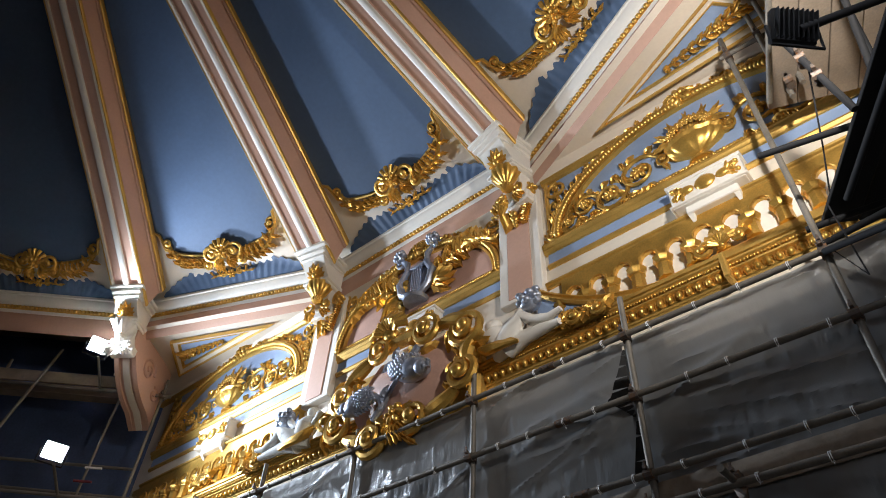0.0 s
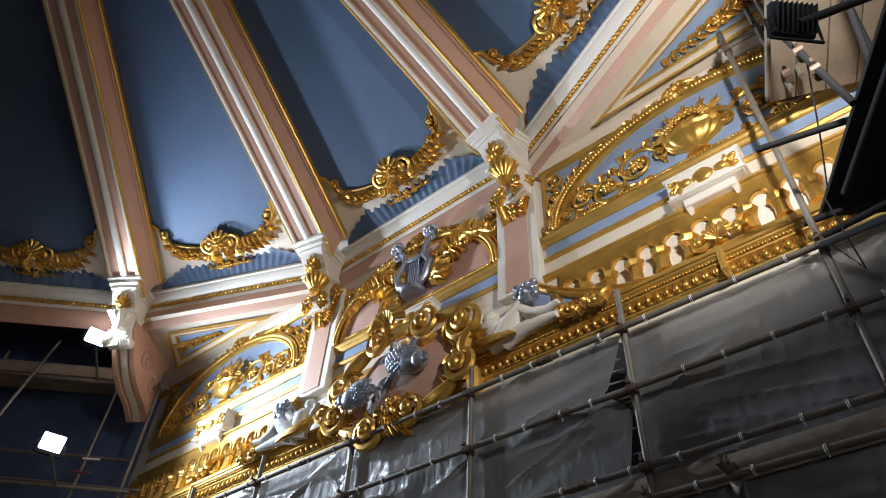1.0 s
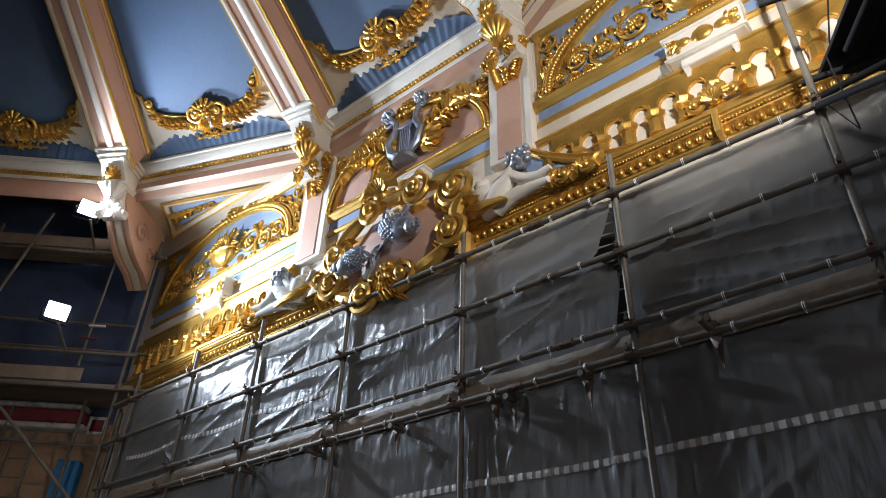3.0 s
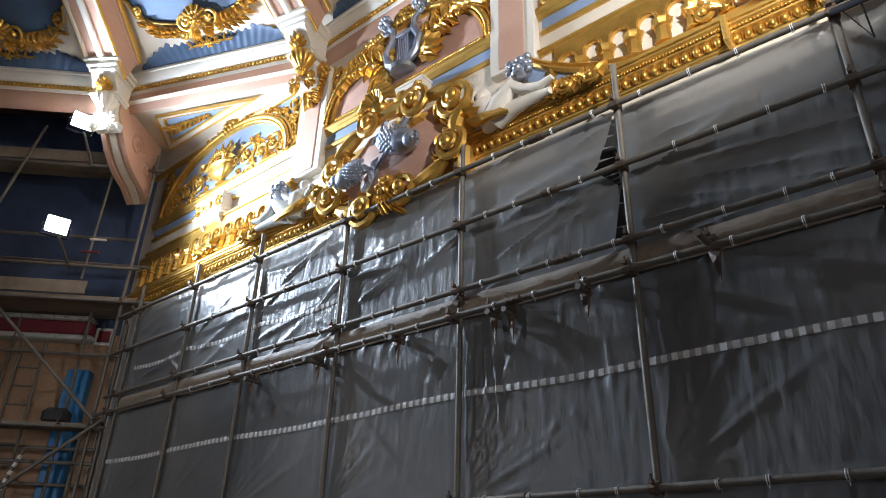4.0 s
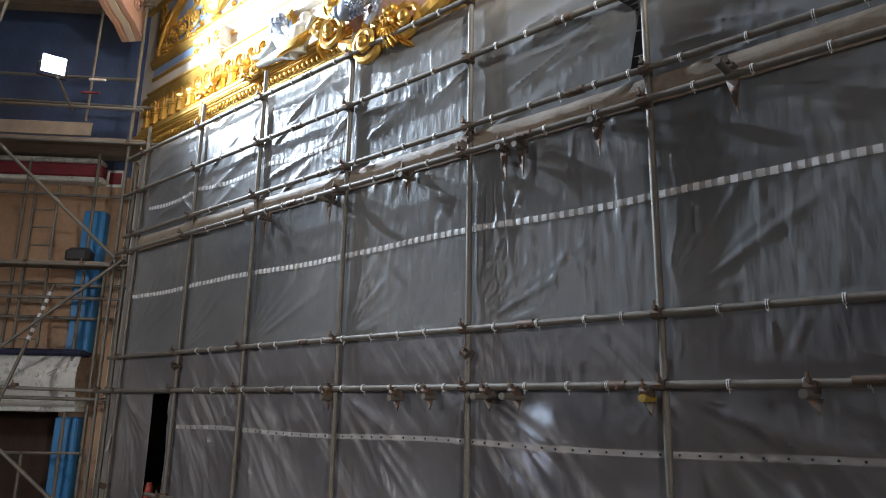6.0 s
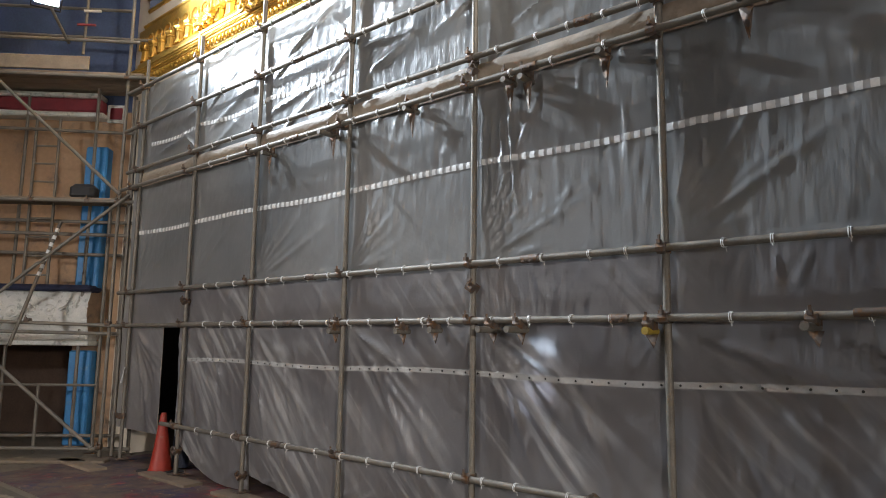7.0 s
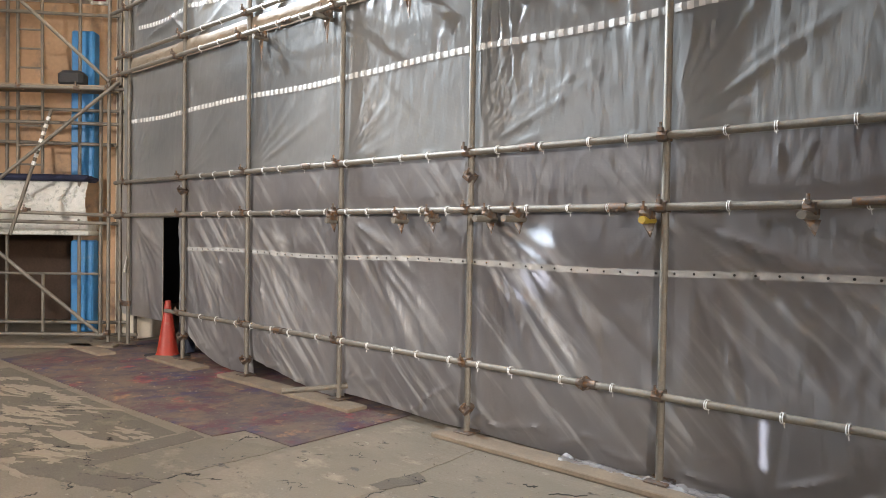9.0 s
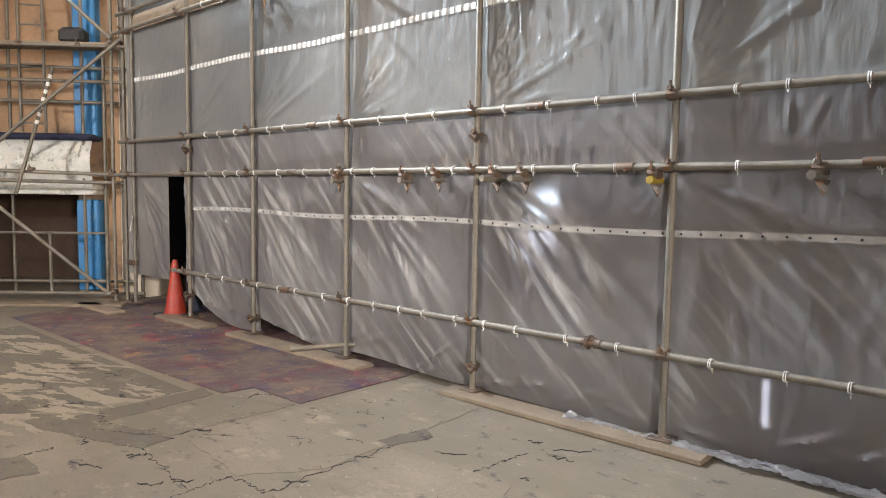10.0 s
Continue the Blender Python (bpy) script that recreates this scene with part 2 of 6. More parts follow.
def concrete(name="worn_concrete", k=1.0):
    """Worn screed: tan and grey ground, ragged dark flakes with their own edge relief, fine grit."""
    m = material(name, (0.20 * k, 0.172 * k, 0.134 * k), 0.85, 0, 0.34, 1.1, 60, 0.9, 0.012)
    nt = m.node_tree
    N, L = nt.nodes, nt.links
    p = N["Principled BSDF"]
    col = p.inputs["Base Color"].links[0].from_socket
    nrm = p.inputs["Normal"].links[0].from_socket
    co = N.new("ShaderNodeTexCoord")
    for tone, sc, th, w, st, depth in (((0.165, 0.142, 0.108), (0.5, 0.9, 1), 0.50, 0.10, 0.0, 5.0), ((0.150, 0.130, 0.100), (1.2, 1.9, 1), 0.60, 0.05, 0.25, 0.0), ((0.26, 0.225, 0.17), (2.0, 3.0, 1), 0.62, 0.05, 0.3, 9.0), ((0.10, 0.09, 0.08), (5, 8, 1), 0.62, 0.02, 0.6, 3.0), ((0.30, 0.27, 0.22), (9, 14, 1), 0.66, 0.03, 0.4, 6.0)):
        mp = N.new("ShaderNodeMapping")
        mp.inputs["Scale"].default_value = sc
        mp.inputs["Rotation"].default_value = (0, 0, 0.25)
        mp.inputs["Location"].default_value = (depth, depth, 0)
        L.new(co.outputs["Object"], mp.inputs["Vector"])
        n = N.new("ShaderNodeTexNoise")
        n.inputs["Scale"].default_value, n.inputs["Detail"].default_value, n.inputs["Roughness"].default_value = 1.0, 9, 0.68
        L.new(mp.outputs[0], n.inputs["Vector"])
        r = N.new("ShaderNodeMapRange")
        r.inputs[1].default_value, r.inputs[2].default_value = th - w, th + w
        L.new(n.outputs["Fac"], r.inputs[0])
        x = N.new("ShaderNodeMix")
        x.data_type = "RGBA"
        L.new(r.outputs[0], x.inputs[0])
        L.new(col, x.inputs[6])
        x.inputs[7].default_value = (*[c * k for c in tone], 1)
        col = x.outputs[2]
        if st:
            b = N.new("ShaderNodeBump")
            b.invert = tone[0] < 0.3
            b.inputs["Strength"].default_value, b.inputs["Distance"].default_value = st, 0.012
            L.new(r.outputs[0], b.inputs["Height"])
            L.new(nrm, b.inputs["Normal"])
            nrm = b.outputs[0]
    L.new(col, p.inputs["Base Color"])
    L.new(nrm, p.inputs["Normal"])
    return m


CONCRETE = concrete()
SHEET = sheeting("milky_reinforced_polythene", (0.19, 0.20, 0.205), (0.35, 0.35, 0.34), 0.12)
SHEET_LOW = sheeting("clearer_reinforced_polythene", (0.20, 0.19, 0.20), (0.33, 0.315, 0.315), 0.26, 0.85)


# mesh building ---------------------------------------------------------------
def sphere_grid(nu, nv):
    vs, fs = [(0, 0, -1)], []
    for j in range(1, nv):
        a = -math.pi / 2 + math.pi * j / nv
        vs += [(math.cos(a) * math.cos(2 * math.pi * i / nu), math.cos(a) * math.sin(2 * math.pi * i / nu), math.sin(a)) for i in range(nu)]
    vs.append((0, 0, 1))
    top = len(vs) - 1
    for i in range(nu):
        k = (i + 1) % nu
        fs.append((0, 1 + k, 1 + i))
        for j in range(nv - 2):
            a, b = 1 + j * nu, 1 + (j + 1) * nu
            fs.append((a + i, a + k, b + k, b + i))
        fs.append((top, 1 + (nv - 2) * nu + i, 1 + (nv - 2) * nu + k))
    return vs, fs


BALL = sphere_grid(10, 6)


class Shape:
    """Collects verts and faces; every piece is moved by the matrix m."""

    def __init__(self, m=None):
        self.v, self.f, self.m = [], [], m or Matrix()

    def add(self, vs, fs):
        k = len(self.v)
        self.v += [self.m @ Vector(p) for p in vs]
        self.f += [tuple(k + i for i in f) for f in fs]
        return self

    def box(self, lo, hi, bevel=0.0):
        (a, b, c), (d, e, f) = lo, hi
        q = min(bevel, (d - a) / 3, (e - b) / 3, (f - c) / 3)
        if q <= 0:
            vs = [(x, y, z) for x in (a, d) for y in (b, e) for z in (c, f)]
            return self.add(vs, [(0, 1, 3, 2), (4, 6, 7, 5), (0, 4, 5, 1), (2, 3, 7, 6), (0, 2, 6, 4), (1, 5, 7, 3)])
        rings = []
        for z, w in ((c, q), (c + q, 0), (f - q, 0), (f, q)):
            x0, x1, y0, y1 = a + w, d - w, b + w, e - w
            o = q if w == 0 else q * 0.5
            rings.append([(x0 + o, y0, z), (x1 - o, y0, z), (x1, y0 + o, z), (x1, y1 - o, z), (x1 - o, y1, z), (x0 + o, y1, z), (x0, y1 - o, z), (x0, y0 + o, z)])
        fs = [(7, 6, 5, 4, 3, 2, 1, 0), tuple(24 + i for i in range(8))]
        for j in range(3):
            fs += [(j * 8 + i, j * 8 + (i + 1) % 8, j * 8 + 8 + (i + 1) % 8, j * 8 + 8 + i) for i in range(8)]
        return self.add([p for r in rings for p in r], fs)

    def ball(self, c, r, turn=None):
        r = r if isinstance(r, (tuple, list)) else (r, r, r)
        t = turn or Matrix()
        return self.add([Vector(c) + (t @ Vector((p[0] * r[0], p[1] * r[1], p[2] * r[2]))) for p in BALL[0]], BALL[1])

    def tube(self, pts, radii, n=10, caps=True, flat=1.0, up=(0, 1, 0)):
        """A round bar along points; radii one or one each; flat squeezes it along up."""
        pts = [Vector(p) for p in pts]
        radii = radii if isinstance(radii, (tuple, list)) else [radii] * len(pts)
        vs, fs = [], []
        for i, p in enumerate(pts):
            t = (pts[min(i + 1, len(pts) - 1)] - pts[max(i - 1, 0)]).normalized()
            u = Vector(up)
            if abs(t.dot(u)) > 0.95:
                u = Vector((1, 0, 0)) if abs(t.x) < 0.9 else Vector((0, 0, 1))
            side_ = t.cross(u).normalized()
            u = side_.cross(t).normalized()
            for k in range(n):
                a = 2 * math.pi * k / n
                vs.append(p + side_ * math.cos(a) * radii[i] + u * math.sin(a) * radii[i] * flat)
        for i in range(len(pts) - 1):
            fs += [(i * n + k, i * n + (k + 1) % n, (i + 1) * n + (k + 1) % n, (i + 1) * n + k) for k in range(n)]
        if caps:
            fs += [tuple(range(n - 1, -1, -1)), tuple((len(pts) - 1) * n + k for k in range(n))]
        return self.add(vs, fs)

    def lathe(self, prof, c=(0, 0, 0), n=14, lobes=0, depth=0.0):
        """Turned about z: prof of (radius, height); lobes give gadroons."""
        vs, fs = [], []
        for r, z in prof:
            for k in range(n):
                a = 2 * math.pi * k / n
                q = r * (1 + depth * abs(math.cos(lobes * a / 2))) if lobes else r
                vs.append((c[0] + q * math.cos(a), c[1] + q * math.sin(a), c[2] + z))
        for i in range(len(prof) - 1):
            fs += [(i * n + k, i * n + (k + 1) % n, (i + 1) * n + (k + 1) % n, (i + 1) * n + k) for k in range(n)]
        fs += [tuple(range(n - 1, -1, -1)), tuple((len(prof) - 1) * n + k for k in range(n))]
        return self.add(vs, fs)

    def loft(self, rows, closed=False, ends=False):
        """Rows of points of one length, joined by quads."""
        n = len(rows[0])
        fs = []
        for i in range(len(rows) - 1):
            for k in range(n if closed else n - 1):
                fs.append((i * n + k, i * n + (k + 1) % n, (i + 1) * n + (k + 1) % n, (i + 1) * n + k))
        if ends:
            fs += [tuple(range(n - 1, -1, -1)), tuple((len(rows) - 1) * n + k for k in range(n))]
        return self.add([p for r in rows for p in r], fs)

    def moulding(self, path, prof, up=(0, 0, 1), out=(0, -1, 0), closed=True):
        """A profile of (out, up) swept along a straight or plane path."""
        up, out = Vector(up), Vector(out)
        return self.loft([[Vector(p) + out * a + up * b for a, b in prof] for p in path], closed, closed)

    # ornament in the plane x, z; the relief stands towards -y ---------------
    def scroll(self, c, r, turns=1.6, start=0.0, hand=1, thick=0.035, deep=0.05):
        pts, rad = [], []
        n = int(14 * turns)
        for i in range(n + 1):
            q = i / n
            a = start + hand * q * turns * 2 * math.pi
            rr = r * (1 - q) ** 0.8 + r * 0.08
            pts.append((c[0] + rr * math.cos(a), c[1] - deep * (0.35 + 0.65 * q), c[2] + rr * math.sin(a)))
            rad.append(thick * (1 - 0.45 * q))
        self.tube(pts, rad, 7)
        return self.ball((c[0], c[1] - deep, c[2]), (thick * 1.3, thick, thick * 1.3))

    def leaf(self, base, ang, length, width, deep=0.04, curl=0.3, lobes=3):
        """A curling acanthus leaf that lies on the plane, with a lobed edge and a rib."""
        rows, n = [], 9
        d0 = Vector((math.cos(ang), 0, math.sin(ang)))
        s0 = Vector((-math.sin(ang), 0, math.cos(ang)))
        for i in range(n + 1):
            q = i / n
            w = width * math.sin(math.pi * (0.12 + 0.88 * q)) ** 0.7 * (0.78 + 0.22 * math.cos(q * lobes * 2 * math.pi))
            if i == n:
                w = width * 0.03
            p = Vector(base) + d0 * length * q + s0 * curl * length * q * q
            h = deep * (math.sin(math.pi * min(1, q * 1.05)) * 0.8 + 0.25)
            rows.append([p + s0 * w * 0.5 - Vector((0, 0.0, 0)), p + s0 * w * 0.28 + Vector((0, -h, 0)), p + Vector((0, -h * 0.62, 0)),
                         p - s0 * w * 0.28 + Vector((0, -h, 0)), p - s0 * w * 0.5])
        return self.loft(rows)

    def rosette(self, c, r, petals=6, deep=0.05):
        for k in range(petals):
            a = 2 * math.pi * k / petals
            self.ball((c[0] + r * 0.6 * math.cos(a), c[1] - deep * 0.4, c[2] + r * 0.6 * math.sin(a)), (r * 0.45, deep * 0.6, r * 0.3), Matrix.Rotation(-a, 4, "Y"))
        return self.ball((c[0], c[1] - deep * 0.7, c[2]), (r * 0.32, deep * 0.6, r * 0.32))

    def shell(self, c, r, ribs=9, deep=0.1, a0=0.0, a1=math.pi):
        for k in range(ribs):
            a = a0 + (a1 - a0) * (k + 0.5) / ribs
            self.tube([(c[0], c[1] - deep * 0.4, c[2]), (c[0] + r * 0.6 * math.cos(a), c[1] - deep, c[2] + r * 0.6 * math.sin(a)),
                       (c[0] + r * math.cos(a), c[1] - deep * 0.6, c[2] + r * math.sin(a))], [r * 0.06, r * 0.13, r * 0.16], 7)
        return self

    def beads(self, path, r, step, squash=(1, 1, 1)):
        """Beads strung along a polyline."""
        path = [Vector(p) for p in path]
        left = 0.0
        for a, b in zip(path, path[1:]):
            d = (b - a).length
            t = left
            while t < d:
                self.ball(a.lerp(b, t / d), (r * squash[0], r * squash[1], r * squash[2]))
                t += step
            left = t - d
        return self

    def mesh(self, name, mat, smooth=True):
        me = bpy.data.meshes.new(name)
        me.from_pydata([tuple(p) for p in self.v], [], self.f)
        me.materials.append(mat)
        if smooth:
            me.polygons.foreach_set("use_smooth", [True] * len(me.polygons))
            me.set_sharp_from_angle(angle=radians(38))
        me.update()
        return me


def part(name, shape, mat, parent=None, label="", smooth=True):
    ob = new(name, shape.mesh(name, mat, smooth))
    ob.parent = parent
    return tagged(ob, label) if label else ob


def thing(name, label, category, at=(0, 0, 0), group="", kind=""):
    ob = new(name)
    ob.location = at
    ob.empty_display_size = 0.1
    return tagged(ob, label, category, group, kind)


def solid(name, shape, mat, label, category, group="", kind="", smooth=True):
    return tagged(new(name, shape.mesh(name, mat, smooth)), label, category, group, kind)


def arc(cx, cz, a, b, t0, t1, n, y):
    """Points of an elliptic arc in the wall's plane."""
    return [(cx + a * math.cos(t0 + (t1 - t0) * i / n), y, cz + b * math.sin(t0 + (t1 - t0) * i / n)) for i in range(n + 1)]


# floor, walls ----------------------------------------------------------------
AX, AY = -4.52, -3.95          # the dome's axis
solid("floor", Shape().box((-16, -14, -0.3), (9, 12, 0)), CONCRETE, "worn patchy concrete floor", "floor", kind="structure")
WY = 4.5                       # face of the proscenium wall
wall = Shape().box((-10.6, WY, 5.0), (3.2, WY + 0.4, 8.4)).box((-11.5, WY, 0), (-9.7, WY + 0.4, 5.0)).box((1.6, WY, 0), (3.2, WY + 0.4, 5.0))
solid("wall_proscenium", wall, CREAM, "cream painted proscenium wall with a wide opening", "wall", kind="structure")
solid("wall_stage_back", Shape().box((-14, 11.0, 0), (7, 11.3, 9)), DARK, "dark back wall of the stage", "wall", kind="structure")
solid("wall_stage_left", Shape().box((-14.3, 4.9, 0), (-14, 11.3, 9)), DARK, "dark side wall of the stage", "wall", kind="structure")
solid("wall_stage_right", Shape().box((7, 4.9, 0), (7.3, 11.3, 9)), DARK, "dark side wall of the stage", "wall", kind="structure")
solid("ceiling_stage", Shape().box((-14, 4.9, 9), (7, 11.3, 9.2)), DARK, "dark ceiling over the stage", "ceiling", kind="structure")
solid("wall_right", Shape().box((4.0, -13, 0), (4.3, 4.5, 13)), TAN, "bare plaster side wall", "wall", kind="structure")
solid("wall_back", Shape().box((-15, -13.3, 0), (4.3, -13, 13)), TAN, "bare plaster back wall", "wall", kind="structure")
solid("wall_left", Shape().box((-15.3, -13, 0), (-15, 6, 13)), TAN, "bare plaster side wall", "wall", kind="structure")
solid("ceiling_outer", Shape().box((-15.3, -13.3, 13.0), (4.3, 5.2, 13.2)), DARK, "dark roof void over the dome", "ceiling", kind="structure")

# dome ------------------------------------------------------------------------
HALF = math.pi / 16


def polar(r, phi, z):
    """phi from the stage direction, clockwise seen from above."""
    return Vector((AX + r * math.sin(phi), AY + r * math.cos(phi), z))


def rib_z(r):
    return 8.45 + 0.545 * (7.9 - r) - 0.008 * (7.9 - r) ** 2


def panel_z(r):
    return rib_z(r) + 0.33


def rib_half(r):
    return 0.365 + 0.006 * r


CORNERS = [HALF + k * 2 * HALF for k in range(16)]


def rib_strip(prof, r0=8.2, r1=1.2, n=16):
    """A strip along the rib at phi = 0; prof gives (u, dz) for a radius."""
    s = Shape()
    rows = []
    for i in range(n + 1):
        r = r0 + (r1 - r0) * i / n
        rows.append([(u, r, rib_z(r) + dz) for u, dz in prof(r)])
    return s.loft(rows)


def mirrored(prof):
    return lambda r: [(-u, dz) for u, dz in reversed(prof(r))]


rib = thing("dome_rib", "pink and cream plaster dome rib with gilt edges", "rib", (AX, AY, 0), "dome ribs")
flank = lambda r: [(0.262, 0.0), (0.27, 0.03), (rib_half(r) - 0.06, 0.235), (rib_half(r) - 0.05, 0.26)]
band = lambda r: [(0.052, -0.03), (0.06, -0.004), (0.185, -0.004), (0.192, -0.02)]
step = lambda r: [(0.19, 0.02), (0.192, -0.03), (0.20, -0.045), (0.232, -0.045), (0.236, 0.0)]
edge = lambda r: [(0.232, -0.02), (0.236, -0.04), (0.25, -0.045), (0.262, -0.03), (0.265, 0.02)]
reveal = lambda r: [(rib_half(r) - 0.055, 0.235), (rib_half(r) - 0.05, 0.22), (rib_half(r) - 0.028, 0.22), (rib_half(r) - 0.02, 0.27)]
bead = lambda r: [(rib_half(r) - 0.022, 0.285), (rib_half(r) - 0.018, 0.255), (rib_half(r) - 0.004, 0.245), (rib_half(r) + 0.012, 0.262), (rib_half(r) + 0.015, 0.35)]
part("centre_moulding", rib_strip(lambda r: [(-0.055, 0.02), (-0.052, -0.03), (-0.04, -0.048), (-0.02, -0.056), (0.02, -0.056), (0.04, -0.048), (0.052, -0.03), (0.055, 0.02)]), WHITE, rib)
for f in (flank, mirrored(flank)):
    part("flank", rib_strip(f), PINK, rib)
for f in (band, mirrored(band)):
    part("pink_band", rib_strip(f), PINK, rib)
for f in (step, mirrored(step)):
    part("cream_step", rib_strip(f), CREAM, rib)
for f in (edge, mirrored(edge)):
    part("gilt_bead", rib_strip(f), GOLD_LINE, rib)
for f in (reveal, mirrored(reveal)):
    part("reveal", rib_strip(f), PINK, rib)
for f in (bead, mirrored(bead)):
    part("gilt_bead", rib_strip(f), GOLD_LINE, rib)
for phi in CORNERS[1:]:
    copy_thing(rib, Matrix.Translation((AX, AY, 0)) @ Matrix.Rotation(-phi, 4, "Z"))
rib.matrix_basis = Matrix.Translation((AX, AY, 0)) @ Matrix.Rotation(-CORNERS[0], 4, "Z")

# recessed panels: blue field, cream border round its foot
def cell(phi0, what):
    rows = []
    n, m = 14, 18
    for j in range(m + 1):
        t = -1 + 2 * j / m
        row = []
        # foot of the field: bulges towards the ring
        rb = 7.52 + 0.30 * (1 - abs(t) ** 2.2) - (0.18 if abs(t) > 0.86 else 0)
        for i in range(n + 1):
            q = i / n
            r = rb + (1.0 - rb) * q if what == "field" else 8.36 + (rb - 8.36) * q
            w = max(0.02, r * math.tan(HALF) - rib_half(r) + 0.03) if what == "field" or q > 0.35 else r * math.tan(HALF) - rib_half(r) * (0.4 + 0.6 * q / 0.35)
            if what == "field":
                z = panel_z(r)
            else:
                z = 8.54 + (panel_z(rb) - 0.03 - 8.54) * math.sin(q * math.pi / 2) ** 0.45
            u = t * w
            c, s = math.cos(phi0), math.sin(phi0)
            row.append((AX + u * c + r * s, AY - u * s + r * c, z))
        rows.append(row)
    return rows


blue, cream = Shape(), Shape()
for k in range(16):
    blue.loft(cell(2 * HALF * k, "field"))
    cream.loft(cell(2 * HALF * k, "border"))
    cream.loft([[polar(r / math.cos(HALF), 2 * HALF * k + e * HALF, z) for r, z in ((8.5, 8.5), (8.36, 8.62), (7.9, rib_z(7.9) + 0.36), (6.9, rib_z(6.9) + 0.36))] for e in (-1, 1)])
solid("ceiling", blue, BLUE_CEILING, "slate blue painted dome panels", "ceiling", kind="structure")
solid("ceiling_border", cream, CREAM, "cream plaster border at the dome's foot", "ceiling", kind="structure")

# ring beam: swept round the sixteen sides
def ring(prof):
    s = Shape()
    for k in range(16):
        p0, p1 = CORNERS[k - 1], CORNERS[k - 1] + 2 * HALF
        s.loft([[polar((r / math.cos(HALF)), p, z) for r, z in prof] for p in (p0, p1)])
    return s


solid("trim_ring_pink", ring([(8.48, 7.93), (8.42, 8.0), (8.40, 8.2), (8.42, 8.24)]), PINK, "pink fascia under the ring cornice", "cornice", kind="structure")
solid("trim_ring_lower", ring([(8.46, 8.22), (8.425, 8.23), (8.41, 8.25), (8.41, 8.285), (8.40, 8.30)]), WHITE, "white moulding of the ring cornice", "cornice", kind="structure")
solid("trim_ring_upper", ring([(8.39, 8.365), (8.355, 8.38), (8.335, 8.41), (8.30, 8.45), (8.29, 8.50), (8.27, 8.51), (8.27, 8.55), (8.38, 8.56)]), WHITE, "white moulding of the ring cornice", "cornice", kind="structure")
gb = ring([(8.40, 8.29), (8.39, 8.37)])
for k in (-2, -1, 0, 1, 2, 3):
    a, b = polar(8.385 / math.cos(HALF), CORNERS[k - 1], 8.333), polar(8.385 / math.cos(HALF), CORNERS[k - 1] + 2 * HALF, 8.333)
    gb.beads([a, b], 0.03, 0.062, (1, 0.8, 1))
solid("trim_ring_beads", gb, GOLD_LINE, "gilt beaded band of the ring cornice", "cornice", kind="structure")

# sloping soffits between the wall and the ring, right and left
for sx, nm in ((1, "right"), (-1, "left")):
    X = lambda v: AX + sx * v
    c1, c0, c00 = polar(8.5, sx * CORNERS[0], 8.02), polar(8.5, sx * CORNERS[1], 8.05), polar(8.5, sx * CORNERS[2], 8.08)
    f = Shape().add([c1, (X(1.4), WY, 7.92), (X(7.8), WY, 7.92), c0, (X(8.6), 2.0, 8.0), c00], [(0, 1, 2, 3)])
    solid("soffit_" + nm, f, CREAM, "cream sloping soffit between wall and ring", "ceiling", kind="structure", smooth=False)

# scaffold --------------------------------------------------------------------
SY = 4.1
R48 = 0.0242
STANDARDS = [(-9.05, 5.35), (-7.62, 5.28), (-6.29, 5.30), (-4.80, 5.22), (-3.30, 5.27), (-1.77, 5.38), (-0.25, 8.4), (1.27, 5.3)]
LEDGERS = [(0.58, 0.0), (1.73, 0.0), (2.16, 0.0), (3.55, 0.06), (3.80, 0.0), (4.41, 0.0), (4.96, 0.0)]
for x, top in STANDARDS:
    t = thing("scaffold_standard", "grey galvanised upright scaffold tube", "scaffold tube", (x, SY, 0.05), "scaffold uprights")
    part("tube", Shape().tube([(0, 0, 0), (0, 0, 2.4)], R48, 12).tube([(0, 0, 2.4), (0, 0, top - 0.05)], R48, 12), TUBE, t)
    part("base_plate", Shape().box((-0.075, -0.075, -0.008), (0.075, 0.075, 0.004), 0.003), CLAMP, t)
for z, dy in LEDGERS:
    x0 = -9.35 if z < 4 else -9.5
    t = thing("scaffold_ledger", "dusty galvanised horizontal scaffold tube", "scaffold tube", (0, SY - 0.05 - dy, z), "scaffold ledgers")
    if z < 1:
        x0 = -7.95
    cuts = [x0, -5.4 + 0.3 * math.sin(z * 7), -2.35 + 0.4 * math.sin(z * 5), 1.6]
    for a, b in zip(cuts, cuts[1:]):
        part("tube", Shape().tube([(a, 0, 0), (b, 0, 0)], R48, 12), TUBE, t)
    for a in cuts[1:3]:
        part("sleeve", Shape().tube([(a - 0.07, 0, 0), (a + 0.07, 0, 0)], R48 + 0.007, 10).tube([(a - 0.03, -0.03, -0.02), (a - 0.03, -0.055, -0.02)], 0.009, 6).tube([(a + 0.03, -0.03, -0.02), (a + 0.03, -0.055, -0.02)], 0.009, 6), CLAMP, t)


def coupler(m, mat):
    s = Shape(m)
    s.tube([(-0.032, 0, 0), (0.032, 0, 0)], 0.036, 8).tube([(0, 0.05, -0.032), (0, 0.05, 0.032)], 0.036, 8).box((-0.012, -0.06, 0.02), (0.012, -0.02, 0.045)).tube([(0.0, -0.045, 0.03), (0.0, -0.045, 0.075)], 0.009, 6)
    return s


for x, top in STANDARDS:
    for z, dy in LEDGERS:
        solid("scaffold_coupler", coupler(Matrix.Translation((x, SY - 0.05 - dy, z)), CLAMP), CLAMP, "rusty steel scaffold coupler", "coupler", "scaffold couplers")

